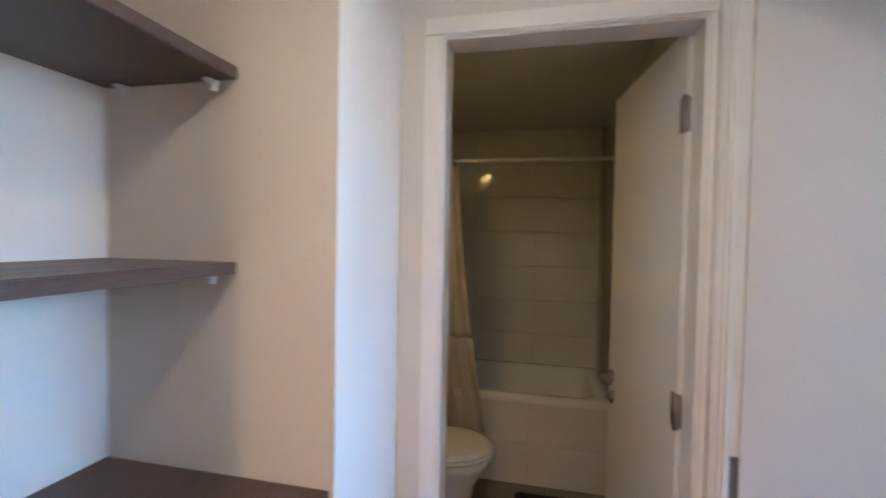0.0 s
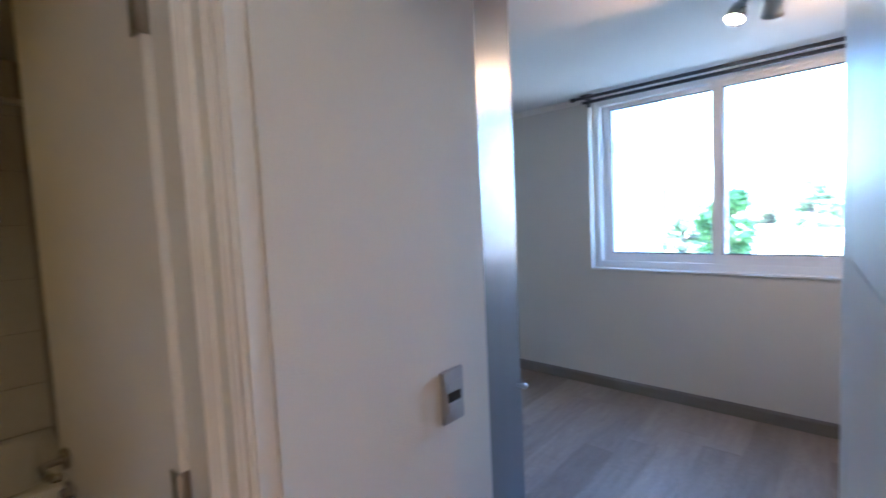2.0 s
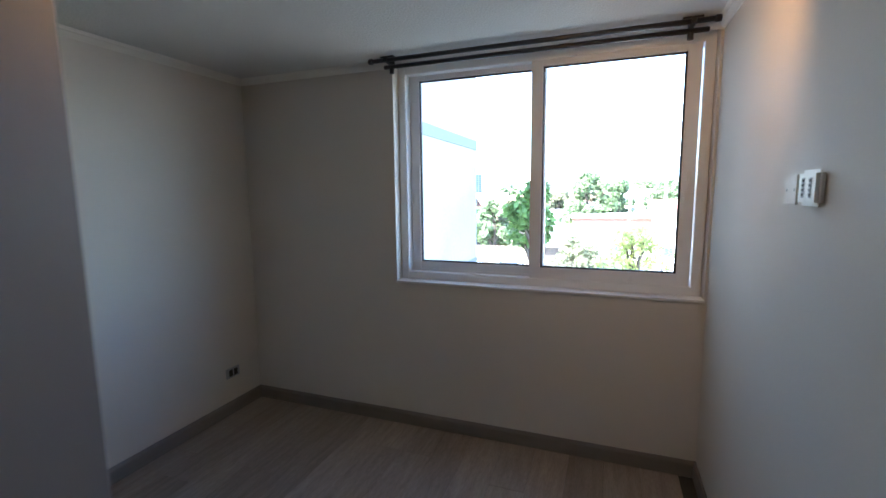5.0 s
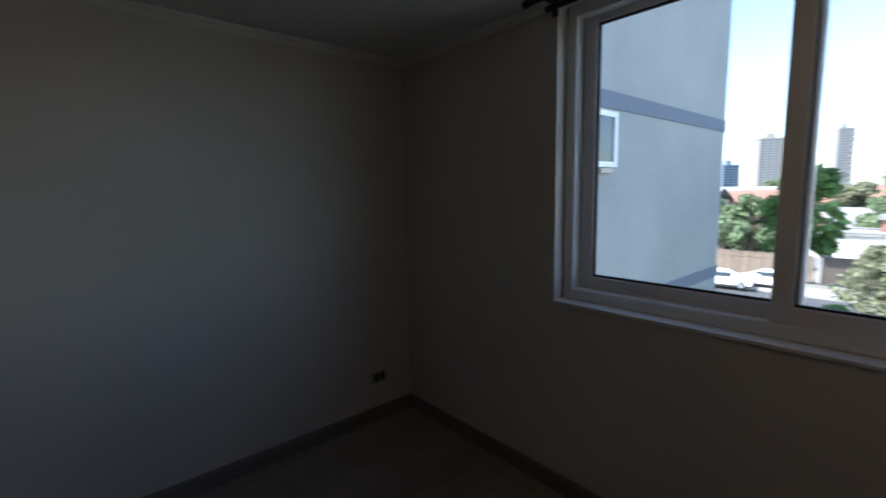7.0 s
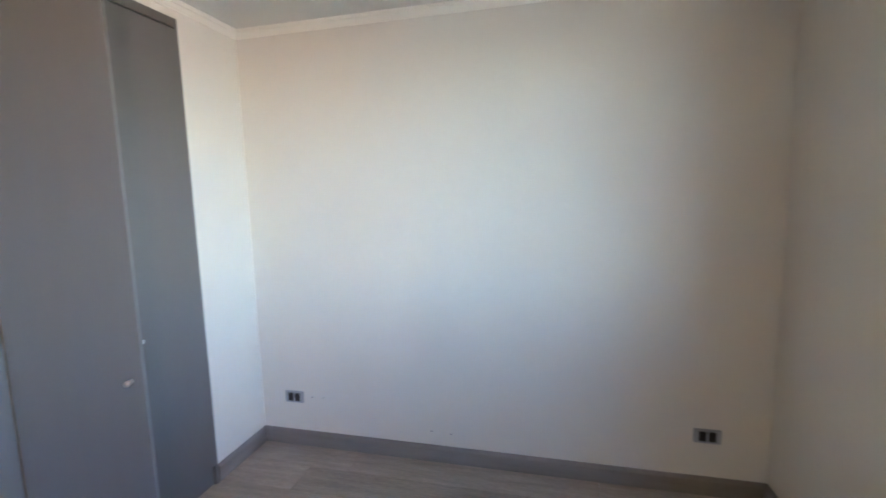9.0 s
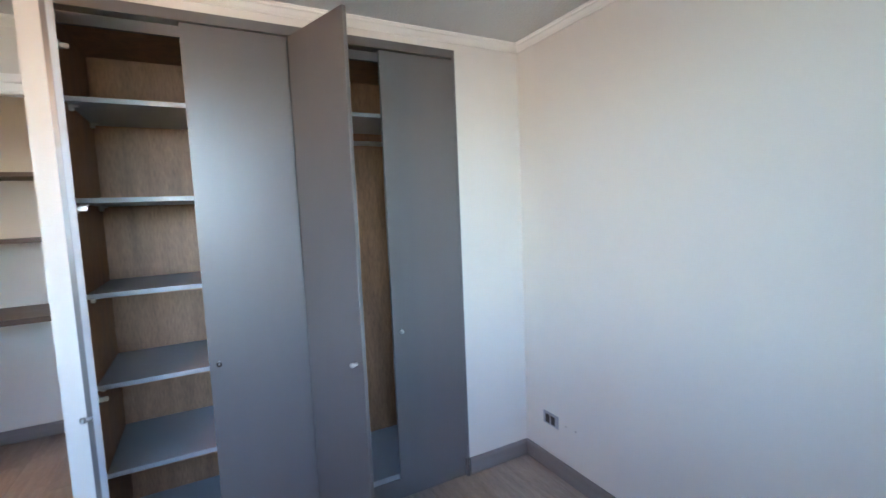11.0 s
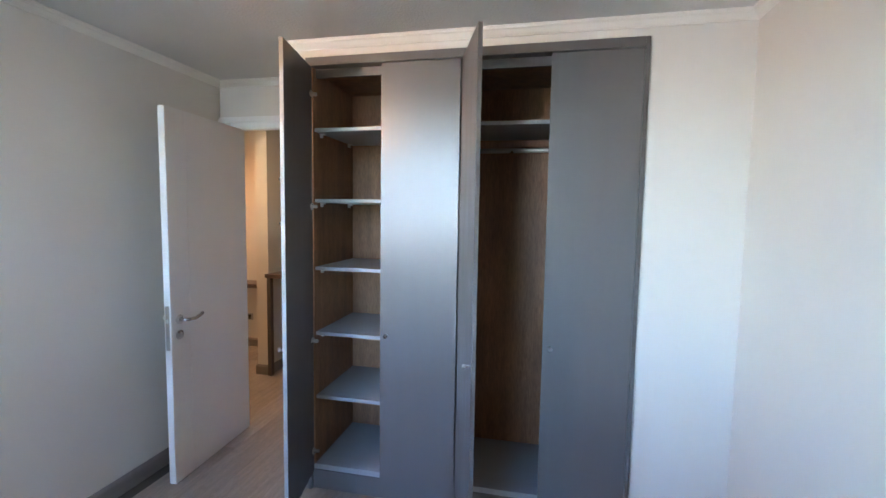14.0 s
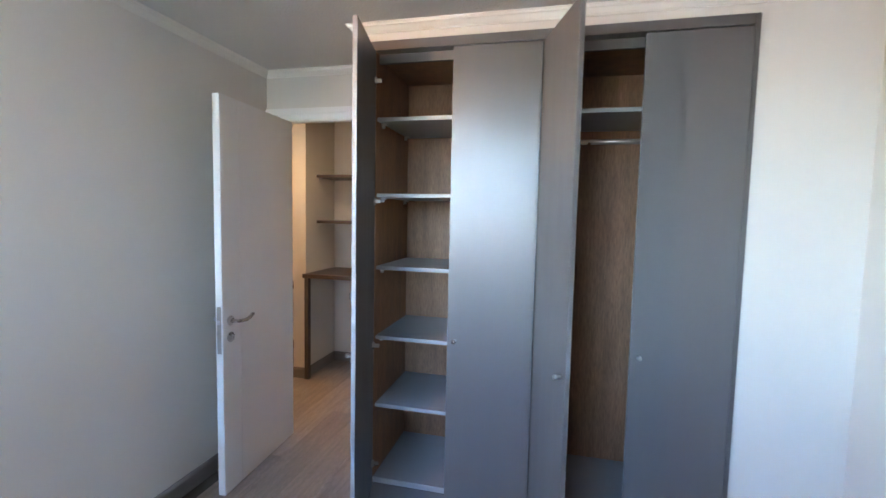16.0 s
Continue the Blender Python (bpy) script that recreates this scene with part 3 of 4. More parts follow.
# ---- ceiling spot fixtures ----
def spot_bar(m, label, aims, bulb=BULB):
    f = thing("ceiling_spotlight", m, label, "ceiling light")
    part("canopy", cyl((0, 0, 0), (0, 0, -0.025), 0.055, n=32, bevel=0.006), STEEL, f, smooth=True)
    for i, (dx, dy, tilt, turn) in enumerate(aims):
        part("arm", tube([(0, 0, -0.02), (dx * 0.5, dy * 0.5, -0.045), (dx, dy, -0.07)], 0.006), STEEL, f, smooth=True)
        cm = pose(dx, dy, -0.085, tilt, 0, turn)
        cup = part("cup", lathe([(0.012, 0.045), (0.03, 0.04), (0.036, 0.0), (0.04, -0.035), (0.036, -0.034), (0.03, 0.0), (0.02, 0.03)], 24), STEEL, f, "polished metal spot head", True, m=cm)
        part("bulb", lathe([(0.004, 0.022), (0.018, 0.02), (0.028, -0.005), (0.031, -0.025), (0.02, -0.036), (0.004, -0.04)], 20), bulb, cup, "lit warm bulb", True)
    return f


spot_bar(pose(2.45, 1.53, C), "chrome ceiling spotlight with two lit heads", [(-0.06, -0.02, 30, 150), (0.06, 0.03, 40, 20)])
spot_bar(pose(3.05, -0.98, C), "chrome ceiling spotlight with two lit heads", [(-0.09, 0, 25, 90), (0.09, 0, 25, -60)])
spot_bar(pose(1.62, -1.68, 2.27), "chrome bathroom ceiling spotlight with lit heads", [(-0.05, 0.06, 25, 90), (0.05, -0.07, 25, -60)], BULBDIM)
spot_bar(pose(3.95, -1.3, C), "chrome ceiling spotlight with two lit heads", [(-0.09, 0, 25, 90), (0.09, 0, 25, -60)])


# ---- desk niche ----
desk = thing("desk", pose(PX, NB, 0), "dark brown wooden built-in desk in a niche", "desk")
part("desktop", boxes((0.001, 0.001, 0.905, NE - PX + 0.012, 0.565, 0.94), bevel=0.002), DESKWOOD, desk)
part("leg_panel", boxes((NE - PX - 0.038, 0.51, 0, NE - PX - 0.001, 0.555, 0.9045), bevel=0.002), DARKWOOD, desk, "dark wood front leg")
for z in (1.378, 1.79):
    s = thing("wall_shelf", pose(PX, NB, z), "dark brown wooden shelf across the niche", "shelf", "niche shelves")
    part("board", boxes((0.001, 0.001, 0, NE - PX - 0.001, 0.345, 0.026), bevel=0.002), DESKWOOD, s)
    for y in (0.06, 0.29):
        for x, k in ((0.001, 1), (NE - PX - 0.001, -1)):
            peg(s, x, y, -0.0002, k)
cn = thing("counter", pose(NE + 0.12, -2.2, 0), "dark wood counter along the living wall", "counter")
part("worktop", boxes((0.002, 0.002, 0.70, 1.5, 0.25, 0.74), bevel=0.002), DESKWOOD, cn)
part("side_panel", boxes((1.46, 0.002, 0, 1.5, 0.24, 0.6995), bevel=0.002), DARKWOOD, cn)

# ---- bathroom ----
tub = thing("bathtub", pose(-0.098, -1.955, 0), "white built-in bathtub with a tiled-in front panel", "bathtub")
TW, TL, TH = 0.72, 1.35, 0.535
bm = bmesh.new()


def oval(x0, y0, x1, y1, z, r, n=8):
    out = []
    for cx, cy, a0 in ((x1 - r, y1 - r, 0), (x0 + r, y1 - r, 90), (x0 + r, y0 + r, 180), (x1 - r, y0 + r, 270)):
        for k in range(n):
            a = radians(a0 + 90 * k / (n - 1))
            out.append(bm.verts.new((cx + r * math.cos(a), cy + r * math.sin(a), z)))
    return out


loops = [oval(0, 0, TW, TL, TH - 0.04, 0.012), oval(0, 0, TW, TL, TH - 0.006, 0.012), oval(0.006, 0.006, TW - 0.006, TL - 0.006, TH, 0.012), oval(0.06, 0.07, TW - 0.06, TL - 0.07, TH, 0.12),
         oval(0.07, 0.08, TW - 0.07, TL - 0.08, TH - 0.012, 0.12), oval(0.12, 0.16, TW - 0.12, TL - 0.16, 0.14, 0.12), oval(0.17, 0.22, TW - 0.17, TL - 0.22, 0.12, 0.1)]
for a, b in zip(loops, loops[1:]):
    for k in range(len(a)):
        bm.faces.new((a[k], a[(k + 1) % len(a)], b[(k + 1) % len(b)], b[k]))
bm.faces.new(loops[-1])
part("shell", bm, CERAMIC, tub, smooth=True)
fp = part("front_panel", boxes((TW - 0.03, 0.004, 0, TW - 0.016, TL - 0.004, TH - 0.04), bevel=0.002), GROUT, tub)
part("end_block", boxes((0.004, 0.004, 0, TW - 0.03, 0.05, TH - 0.05)), GROUT, tub)

tl = thing("toilet", pose(1.09, -1.90, 0), "white ceramic toilet with its lid closed", "toilet")
part("bowl", lathe([(0.10, 0), (0.115, 0.02), (0.10, 0.12), (0.12, 0.24), (0.17, 0.34), (0.185, 0.385), (0.17, 0.395)], 32, 1.0, 1.25), CERAMIC, tl, smooth=True, m=pose(0, 0.45, 0))
part("seat", lathe([(0.175, 0.397), (0.192, 0.399), (0.194, 0.412), (0.18, 0.416)], 32, 1.0, 1.25), CERAMIC, tl, smooth=True, m=pose(0, 0.45, 0))
part("lid", lathe([(0.17, 0.418), (0.19, 0.420), (0.192, 0.432), (0.16, 0.442), (0.06, 0.446), (0.01, 0.446)], 32, 1.0, 1.25), CERAMIC, tl, "closed cream lid", True, m=pose(0, 0.45, 0))
tank = part("tank", boxes((-0.19, 0.004, 0.38, 0.19, 0.19, 0.76), bevel=0.03, segments=3), CERAMIC, tl)
part("tank_lid", boxes((-0.198, 0.002, 0.761, 0.198, 0.198, 0.795), bevel=0.012), CERAMIC, tank)
part("pedestal", boxes((-0.09, 0.03, 0, 0.09, 0.42, 0.378), bevel=0.03), CERAMIC, tl)

bs = thing("washbasin", pose(1.50, -1.955, 0), "white ceramic washbasin on a pedestal", "washbasin")
part("basin", lathe([(0.06, 0.62), (0.15, 0.68), (0.22, 0.78), (0.235, 0.815), (0.228, 0.825), (0.20, 0.80), (0.12, 0.72), (0.03, 0.70)], 36, 1.0, 1.0), CERAMIC, bs, smooth=True, m=pose(0, 0.24, 0))
part("pedestal", lathe([(0.11, 0), (0.10, 0.03), (0.08, 0.3), (0.09, 0.62), (0.08, 0.66)], 24), CERAMIC, bs, smooth=True, m=pose(0, 0.16, 0))
part("tap", tube([(0, 0.045, 0.81), (0, 0.045, 0.90), (0, 0.07, 0.925), (0, 0.13, 0.91)], 0.012), STEEL, bs, smooth=True)

bin_ = thing("waste_bin", pose(0.80, -1.62, 0), "small black waste bin beside the toilet", "bin")
part("body", lathe([(0.085, 0), (0.09, 0.01), (0.11, 0.26), (0.105, 0.262), (0.088, 0.03), (0.01, 0.028)], 28), BLACK, bin_, smooth=True)

crod = thing("shower_rod", pose(0.60, -1.958, 1.925), "white shower curtain rail across the tub", "curtain rail")
part("rail", cyl((0, 0, 0), (0, 1.356, 0), 0.0125), TRIM, crod, smooth=True)
for y in (0.0, 1.348):
    part("flange", cyl((0, y, 0), (0, y + 0.01, 0), 0.028, n=24), TRIM, crod, smooth=True)

curtain = thing("shower_curtain", pose(0.60, -1.90, 0), "cream shower curtain with a dark printed hem, drawn aside", "curtain")


def drape(z0, z1, nz, spread, u0=0.0, u1=1.0):
    bm, rows = bmesh.new(), []
    for j in range(nz + 1):
        z = z0 + (z1 - z0) * j / nz
        low = 1 - z / 1.9
        row = []
        for i in range(97):
            u = u0 + (u1 - u0) * i / 96
            y = u * (0.40 + spread * low ** 1.5)
            x = 0.035 * math.sin(u * 40) * (0.7 + 0.6 * low) + 0.012 * math.sin(u * 93 + 2) + 0.05 * low + 0.01 * math.sin(z * 5 + u * 12)
            row.append(bm.verts.new((x, y, z)))
        rows.append(row)
    for a, b in zip(rows, rows[1:]):
        for i in range(96):
            bm.faces.new((a[i], a[i + 1], b[i + 1], b[i]))
    return bm


def hang(name, bm, m, label):
    ob = part(name, bm, m, curtain, label, True)
    s = ob.modifiers.new("thick", "SOLIDIFY")
    s.thickness = 0.0015
    return ob


hang("cloth", drape(0.86, 1.895, 20, 0.26), CLOTH, "cream cloth")
hang("hem_print", drape(0.12, 0.86, 12, 0.26, 0.0, 0.55), CLOTHDARK, "dark printed hem")
hang("hem", drape(0.12, 0.86, 12, 0.26, 0.55, 1.0), CLOTH, "cream hem")
for i in range(8):
    y = 0.02 + i * 0.05
    part("ring", tube([(0.018 * math.cos(a), y, 1.918 + 0.024 * math.sin(a)) for a in [k * math.pi / 6 for k in range(13)]], 0.0025, 6), DARKWOOD, curtain, smooth=True)

mt = thing("bath_mat", pose(0.72, -1.12, 0.0), "black pile bath mat on the floor", "bath mat")
bm = boxes((0, 0, 0, 0.40, 0.46, 0.018), bevel=0.008)
part("backing", bm, MAT, mt)
bm = bmesh.new()
rr = random.Random(5)
for i in range(1500):
    x, y = rr.uniform(0.01, 0.39), rr.uniform(0.01, 0.45)
    a = rr.uniform(0, 6.28)
    p = [Vector((x + 0.004 * math.cos(a), y + 0.004 * math.sin(a), 0.017)), Vector((x - 0.004 * math.cos(a), y - 0.004 * math.sin(a), 0.017)), Vector((x + rr.uniform(-.006, .006), y + rr.uniform(-.006, .006), 0.034))]
    bm.faces.new([bm.verts.new(q) for q in p])
part("pile", bm, MAT, mt)

# ---- outside ----
GZ = -7.0
EYE = (2.44, 0.67)


def far(yaw, dist):
    """A plan place seen from the middle of the room, by compass angle left of +y and metres."""
    return EYE[0] - dist * math.sin(radians(yaw)), EYE[1] + dist * math.cos(radians(yaw))


structure("ground", boxes((-3000, -3000, GZ - 1, 3000, 3000, GZ)), GROUND, "dusty open ground of the neighbourhood", "ground")
structure("road", boxes((-150, 34, GZ, 150, 43, GZ + 0.02)), ASPHALT, "asphalt street below the window", "road")
structure("pavement_far", boxes((-150, 43, GZ, 150, 46.5, GZ + 0.15)), PAVE, "pale concrete pavement", "pavement")
structure("pavement_near", boxes((-150, 30, GZ, 150, 34, GZ + 0.15)), PAVE, "pale concrete pavement", "pavement")

# neighbouring wing with painted bands
FX, FY = -0.97, 12.0
ab = thing("apartment_building", pose(FX, FY, GZ), "off-white rendered apartment wing with slate bands", "building")
part("wall", boxes((-9, -9.1, 0, 0, 0, 21)), RENDER, ab)
for z in (0.70, 3.60, 6.50, 9.67, 12.57, 15.47):
    part("band", boxes((-9.02, -9.0, z, 0.02, 0.02, z + 0.24)), STRIPE, ab, "slate-blue painted band")
for z in (5.65, 8.82, 11.72):
    w = part("window", boxes((0.0, -5.42, z, 0.05, -5.34, z + 0.8), (0.0, -4.80, z, 0.05, -4.72, z + 0.8), (0.0, -5.34, z, 0.05, -4.80, z + 0.08), (0.0, -5.34, z + 0.72, 0.05, -4.80, z + 0.8), bevel=0.006), PVC, ab, "white framed window")
    part("pane", boxes((0.0, -5.34, z + 0.08, 0.02, -4.80, z + 0.72)), DARKGLASS, w)
    part("vent", boxes((0.0, -5.25, z - 0.09, 0.08, -4.9, z - 0.02), bevel=0.01), DULLSTEEL, w)


def facade_tower(yaw, dist, width, depth, height, wallmat, floors, cols, label, turn=0.0):
    x, y = far(yaw, dist)
    t = thing("tower_block", pose(x, y, GZ, 0, 0, yaw + turn), label, "tower", "far towers")
    part("wall", boxes((-width / 2, 0, 0, width / 2, depth, height)), wallmat, t)
    part("roof", boxes((-width / 2 - .3, -.3, height, width / 2 + .3, depth + .3, height + 1.0), (-width / 6, depth * .3, height + 1, width / 6, depth * .7, height + 4.5)), wallmat, t)
    fh, cw = height / floors, width / cols
    me = boxes((-cw * 0.32, -0.25, 0, cw * 0.32, 0.1, fh * 0.55))
    first = None
    for i in range(floors):
        for j in range(cols):
            m = pose(-width / 2 + (j + .5) * cw, 0, i * fh + fh * 0.25)
            if first is None:
                first = part("window", me, TOWERWIN if wallmat is TOWER else DARKGLASS, t, m=m)
            else:
                ob = new("window", first.data)
                ob.parent, ob.matrix_basis = t, m
        if wallmat is TOWER and i % 2 == 0:
            part("balcony", boxes((width / 2 - cw * 0.9, -1.6, i * fh, width / 2, 0, i * fh + 1.1)), wallmat, t)
    return t


def tall(rise, dist):
    return 1.54 - GZ + rise * dist


facade_tower(16.2, 420, 12, 14, tall(0.036, 420), TOWERBLUE, 12, 3, "distant blue-grey glass tower", 25)
facade_tower(12.7, 380, 17, 18, tall(0.080, 380), TOWER, 22, 4, "distant pale concrete tower with balconies", 20)
facade_tower(7.2, 430, 10, 12, tall(0.088, 430), TOWER, 24, 4, "distant pale concrete tower with balconies", 25)
facade_tower(-2.0, 520, 18, 14, tall(0.035, 520), TOWER, 14, 4, "distant pale concrete tower with balconies", 10)
facade_tower(-8.0, 330, 18, 16, tall(0.062, 330), TOWERBLUE, 14, 4, "distant dark blue glass tower", -15)
facade_tower(-17.0, 420, 24, 16, tall(0.04, 420), TOWER, 14, 5, "distant pale concrete tower with balconies", 0)


def house(yaw, dist, width, depth, height, wallmat, roofmat, label, turn=0.0, pitched=True):
    x, y = far(yaw, dist)
    h = thing("house", pose(x, y, GZ, 0, 0, turn), label, "house", "neighbourhood houses")
    part("wall", boxes((-width / 2, 0, 0, width / 2, depth, height)), wallmat, h)
    bm = bmesh.new()
    o = 0.5
    if pitched:
        pts = [(-o, height), (depth / 2, height + depth * 0.22), (depth + o, height), (depth + o, height - 0.12), (depth / 2, height + depth * 0.22 - 0.15), (-o, height - 0.12)]
        a = [bm.verts.new((-width / 2 - o, yy, zz)) for yy, zz in pts]
        b = [bm.verts.new((width / 2 + o, yy, zz)) for yy, zz in pts]
        for k in range(6):
            bm.faces.new((a[k], a[(k + 1) % 6], b[(k + 1) % 6], b[k]))
        for q in (a, b):
            bm.faces.new((q[0], q[1], q[4], q[5]))
            bm.faces.new((q[1], q[2], q[3], q[4]))
    else:
        box(bm, -width / 2 - 0.3, -0.3, height, width / 2 + 0.3, depth + 0.3, height + 0.3)
    part("roof", bm, roofmat, h)
    n = max(2, int(width / 3))
    for lv in range(max(1, int(height / 2.8))):
        for j in range(n):
            xx = -width / 2 + (j + 0.5) * width / n
            w = part("window", boxes((xx - 0.65, -0.06, lv * 2.7 + 0.9, xx + 0.65, 0.02, lv * 2.7 + 2.1)), WHITEWALL, h)
            part("pane", boxes((xx - 0.55, -0.09, lv * 2.7 + 1.0, xx + 0.55, -0.05, lv * 2.7 + 2.0)), DARKGLASS, w)
    part("door", boxes((-0.45, -0.07, 0, 0.45, 0.02, 2.05)), FENCEWOOD, h)
    return h


house(14.5, 62, 12, 8, 3.4, TANWALL, ROOFRUST, "tan house with a rust tiled roof", 6)
house(9.0, 70, 14, 9, 3.6, WHITEWALL, ROOFGREY, "white house with a grey sheet roof", -4)
house(11.5, 95, 16, 9, 5.6, TANWALL, ROOFRUST, "tan house with a rust tiled roof", 10)
house(2.0, 58, 15, 8, 3.5, WHITEWALL, ROOFGREY, "long white house with a flat roof", 0, False)
house(-3.0, 60, 15, 9, 5.0, REDWALL, ROOFGREY, "brick-red two-storey shop building", 2, False)
house(-12, 56, 14, 9, 5.4, WHITEWALL, ROOFRUST, "white two-storey house with rust roof", -5)
house(-16, 85, 18, 10, 6.0, WHITEWALL, ROOFGREY, "white two-storey house with a grey roof", 8)
house(5.0, 120, 22, 10, 5.8, WHITEWALL, ROOFRUST, "white house with a rust roof", 4)
house(-7.0, 110, 20, 10, 6.5, WHITEWALL, ROOFGREY, "white two-storey house with a grey roof", -6)
house(18, 110, 20, 10, 6.0, REDWALL, ROOFGREY, "brick-red house with a grey roof", 0)
house(24, 90, 20, 10, 6.0, TANWALL, ROOFGREY, "tan house with a grey roof", 0)

# board fence with a roofed gate on the far pavement
fx, fy = far(15.5, 50)
fe = thing("fence", pose(fx, fy, GZ + 0.15), "weathered brown board fence by the pavement", "fence")
board = None
for i in range(60):
    m = pose(-6 + i * 0.2, 0, 0)
    if board is None:
        board = part("board", boxes((0, 0, 0, 0.18, 0.03, 2.3)), FENCEWOOD, fe, m=m)
    else:
        ob = new("board", board.data)
        ob.parent, ob.matrix_basis = fe, m
gt = thing("gate_shelter", pose(fx + 6.2, fy, GZ + 0.15), "pale flat-roofed gateway beside the fence", "gateway")
part("roof", boxes((0, -0.8, 2.7, 8, 1.2, 2.95)), PAVE, gt)
for x in (0.1, 3.9, 7.7):
    part("post", boxes((x, 0, 0, x + 0.2, 0.2, 2.7)), PAVE, gt)
part("gate", boxes((0.3, 0.08, 0.05, 3.8, 0.14, 2.3)), DARKWOOD, gt)


def leaf_cloud(centres, count, size, seed, squash=0.8):
    r = np.random.RandomState(seed)
    which = r.randint(0, len(centres), count)
    c = np.array([q[:3] for q in centres])[which]
    rad = np.array([q[3] for q in centres])[which]
    d = r.normal(size=(count, 3))
    d /= np.linalg.norm(d, axis=1)[:, None]
    d[:, 2] *= squash
    p = c + d * (rad * r.uniform(0.45, 1.05, count) ** 0.6)[:, None]
    n = d + r.normal(scale=0.7, size=(count, 3)) + np.array([0, 0, 0.5])
    n /= np.linalg.norm(n, axis=1)[:, None]
    t = np.cross(n, r.normal(size=(count, 3)))
    t /= np.linalg.norm(t, axis=1)[:, None]
    b = np.cross(n, t)
    s = (size * r.uniform(0.6, 1.3, count))[:, None]
    v = np.stack([p - t * s, p - b * s * 0.55 + n * s * 0.15, p + t * s, p + b * s * 0.55 + n * s * 0.15], 1).reshape(-1, 3)
    return v, [(4 * i, 4 * i + 1, 4 * i + 2, 4 * i + 3) for i in range(count)]


def tree(yaw, dist, top, spread, leafmat, label, leaves, size, seed, tall_crown=0.6, clumps=26):
    x, y = far(yaw, dist)
    height = top - GZ
    r = random.Random(seed)
    t = thing("tree", pose(x, y, GZ), label, "tree", "street trees")
    bm = cyl((0, 0, 0), (0.1, 0, height * 0.6), 0.05 * spread + 0.1, 0.04 * spread + 0.03, 10)
    cents = []
    z0 = height * (1 - tall_crown)
    for i in range(clumps):
        a, f = r.uniform(0, 6.28), r.uniform(0, 1)
        z = z0 + (height - z0) * f
        w = spread * (0.95 - 0.75 * f ** 2) * r.uniform(0.3, 1.0)
        rad = spread * r.uniform(0.14, 0.34)
        q = (w * math.cos(a), w * math.sin(a), min(z, height - rad * 0.6), rad)
        cents.append(q)
        if i % 2 == 0:
            cyl((0.05, 0, max(z0 * 0.7, q[2] - spread * 0.6)), q[:3], 0.03 * spread + 0.02, 0.012, 6, bm)
    part("trunk", bm, BARK, t)
    v, f = leaf_cloud(cents, leaves, size, seed)
    me = bpy.data.meshes.new("crown")
    me.from_pydata(v.tolist(), [], f)
    me.materials.append(leafmat)
    ob = new("crown", me)
    ob.parent = t
    return t


tree(9.6, 10.5, 1.75, 1.15, LEAF, "slender broad-leaved green tree near the window", 3000, 0.12, 3, 0.75, 30)
tree(11.8, 10.5, -0.7, 1.0, LEAF, "slender broad-leaved green tree near the window", 1800, 0.12, 4, 0.75, 22)
tree(-3.2, 13.0, 0.45, 1.9, LEAFLIGHT, "yellow-green young tree lit by the sun", 2300, 0.085, 5, 0.7, 52)
tree(3.5, 26.0, -1.2, 2.2, LEAFOLIVE, "olive-green bushy street tree", 5000, 0.14, 6, 0.7, 34)
tree(-11, 24.0, -2.0, 2.0, LEAFOLIVE, "olive-green bushy street tree", 4000, 0.14, 16, 0.7, 30)
tree(14.0, 55, 0.5, 3.6, LEAFDARK, "dark green garden tree", 4500, 0.28, 7, 0.75, 34)
tree(17.5, 60, 0.0, 3.6, LEAFDARK, "dark green garden tree", 4500, 0.28, 8, 0.75, 34)
tree(2.5, 68, 4.0, 4.6, LEAFDARK, "tall dark green garden tree", 6000, 0.32, 9, 0.75, 40)
tree(-1.0, 80, 3.2, 4.0, LEAFDARK, "tall dark green garden tree", 5000, 0.32, 10, 0.7, 34)
tree(-7.5, 74, 3.0, 6.0, LEAFDARK, "wide dark green garden tree", 7000, 0.32, 11, 0.65, 44)
tree(-14, 72, 3.2, 5.0, LEAFDARK, "wide dark green garden tree", 6000, 0.32, 12, 0.7, 40)
tree(6.0, 84, 2.0, 4.0, LEAFOLIVE, "grey-green leafy garden tree", 5000, 0.3, 13, 0.7, 34)
tree(12.0, 120, 2.5, 6.0, LEAFDARK, "far dark green tree above the roofs", 5000, 0.5, 14, 0.7, 34)
tree(-3.5, 140, 4.0, 9.0, LEAFDARK, "far dark green tree above the roofs", 5000, 0.6, 15, 0.7, 34)

for yaw, dist, h in ((-2.4, 44, 12.5), (-6.2, 38, 13.2)):
    x, y = far(yaw, dist)
    sl = thing("street_lamp", pose(x, y, GZ + 0.1), "tall grey steel street lamp", "street lamp", "street lamps")
    part("pole", cyl((0, 0, 0), (0, 0, h), 0.13, 0.07, 12), POLE, sl, smooth=True)
    part("arm", tube([(0, 0, h - 0.1), (-0.6, 0, h + 0.15), (-1.2, 0, h + 0.2)], 0.04), POLE, sl)
    part("lamp_head", boxes((-1.8, -0.15, h + 0.13, -1.1, 0.15, h + 0.28), bevel=0.04), POLE, sl)
for z in (-1.6, -2.1, -2.5):
    cb = thing("power_cable", pose(0, 47, z), "thin dark overhead street cable", "cable", "street cables")
    part("wire", tube([(x, 0, 0.004 * ((x + 5) % 45 - 22) ** 2 * 0.1) for x in range(-60, 61, 5)], 0.02, 5), RUBBER, cb)


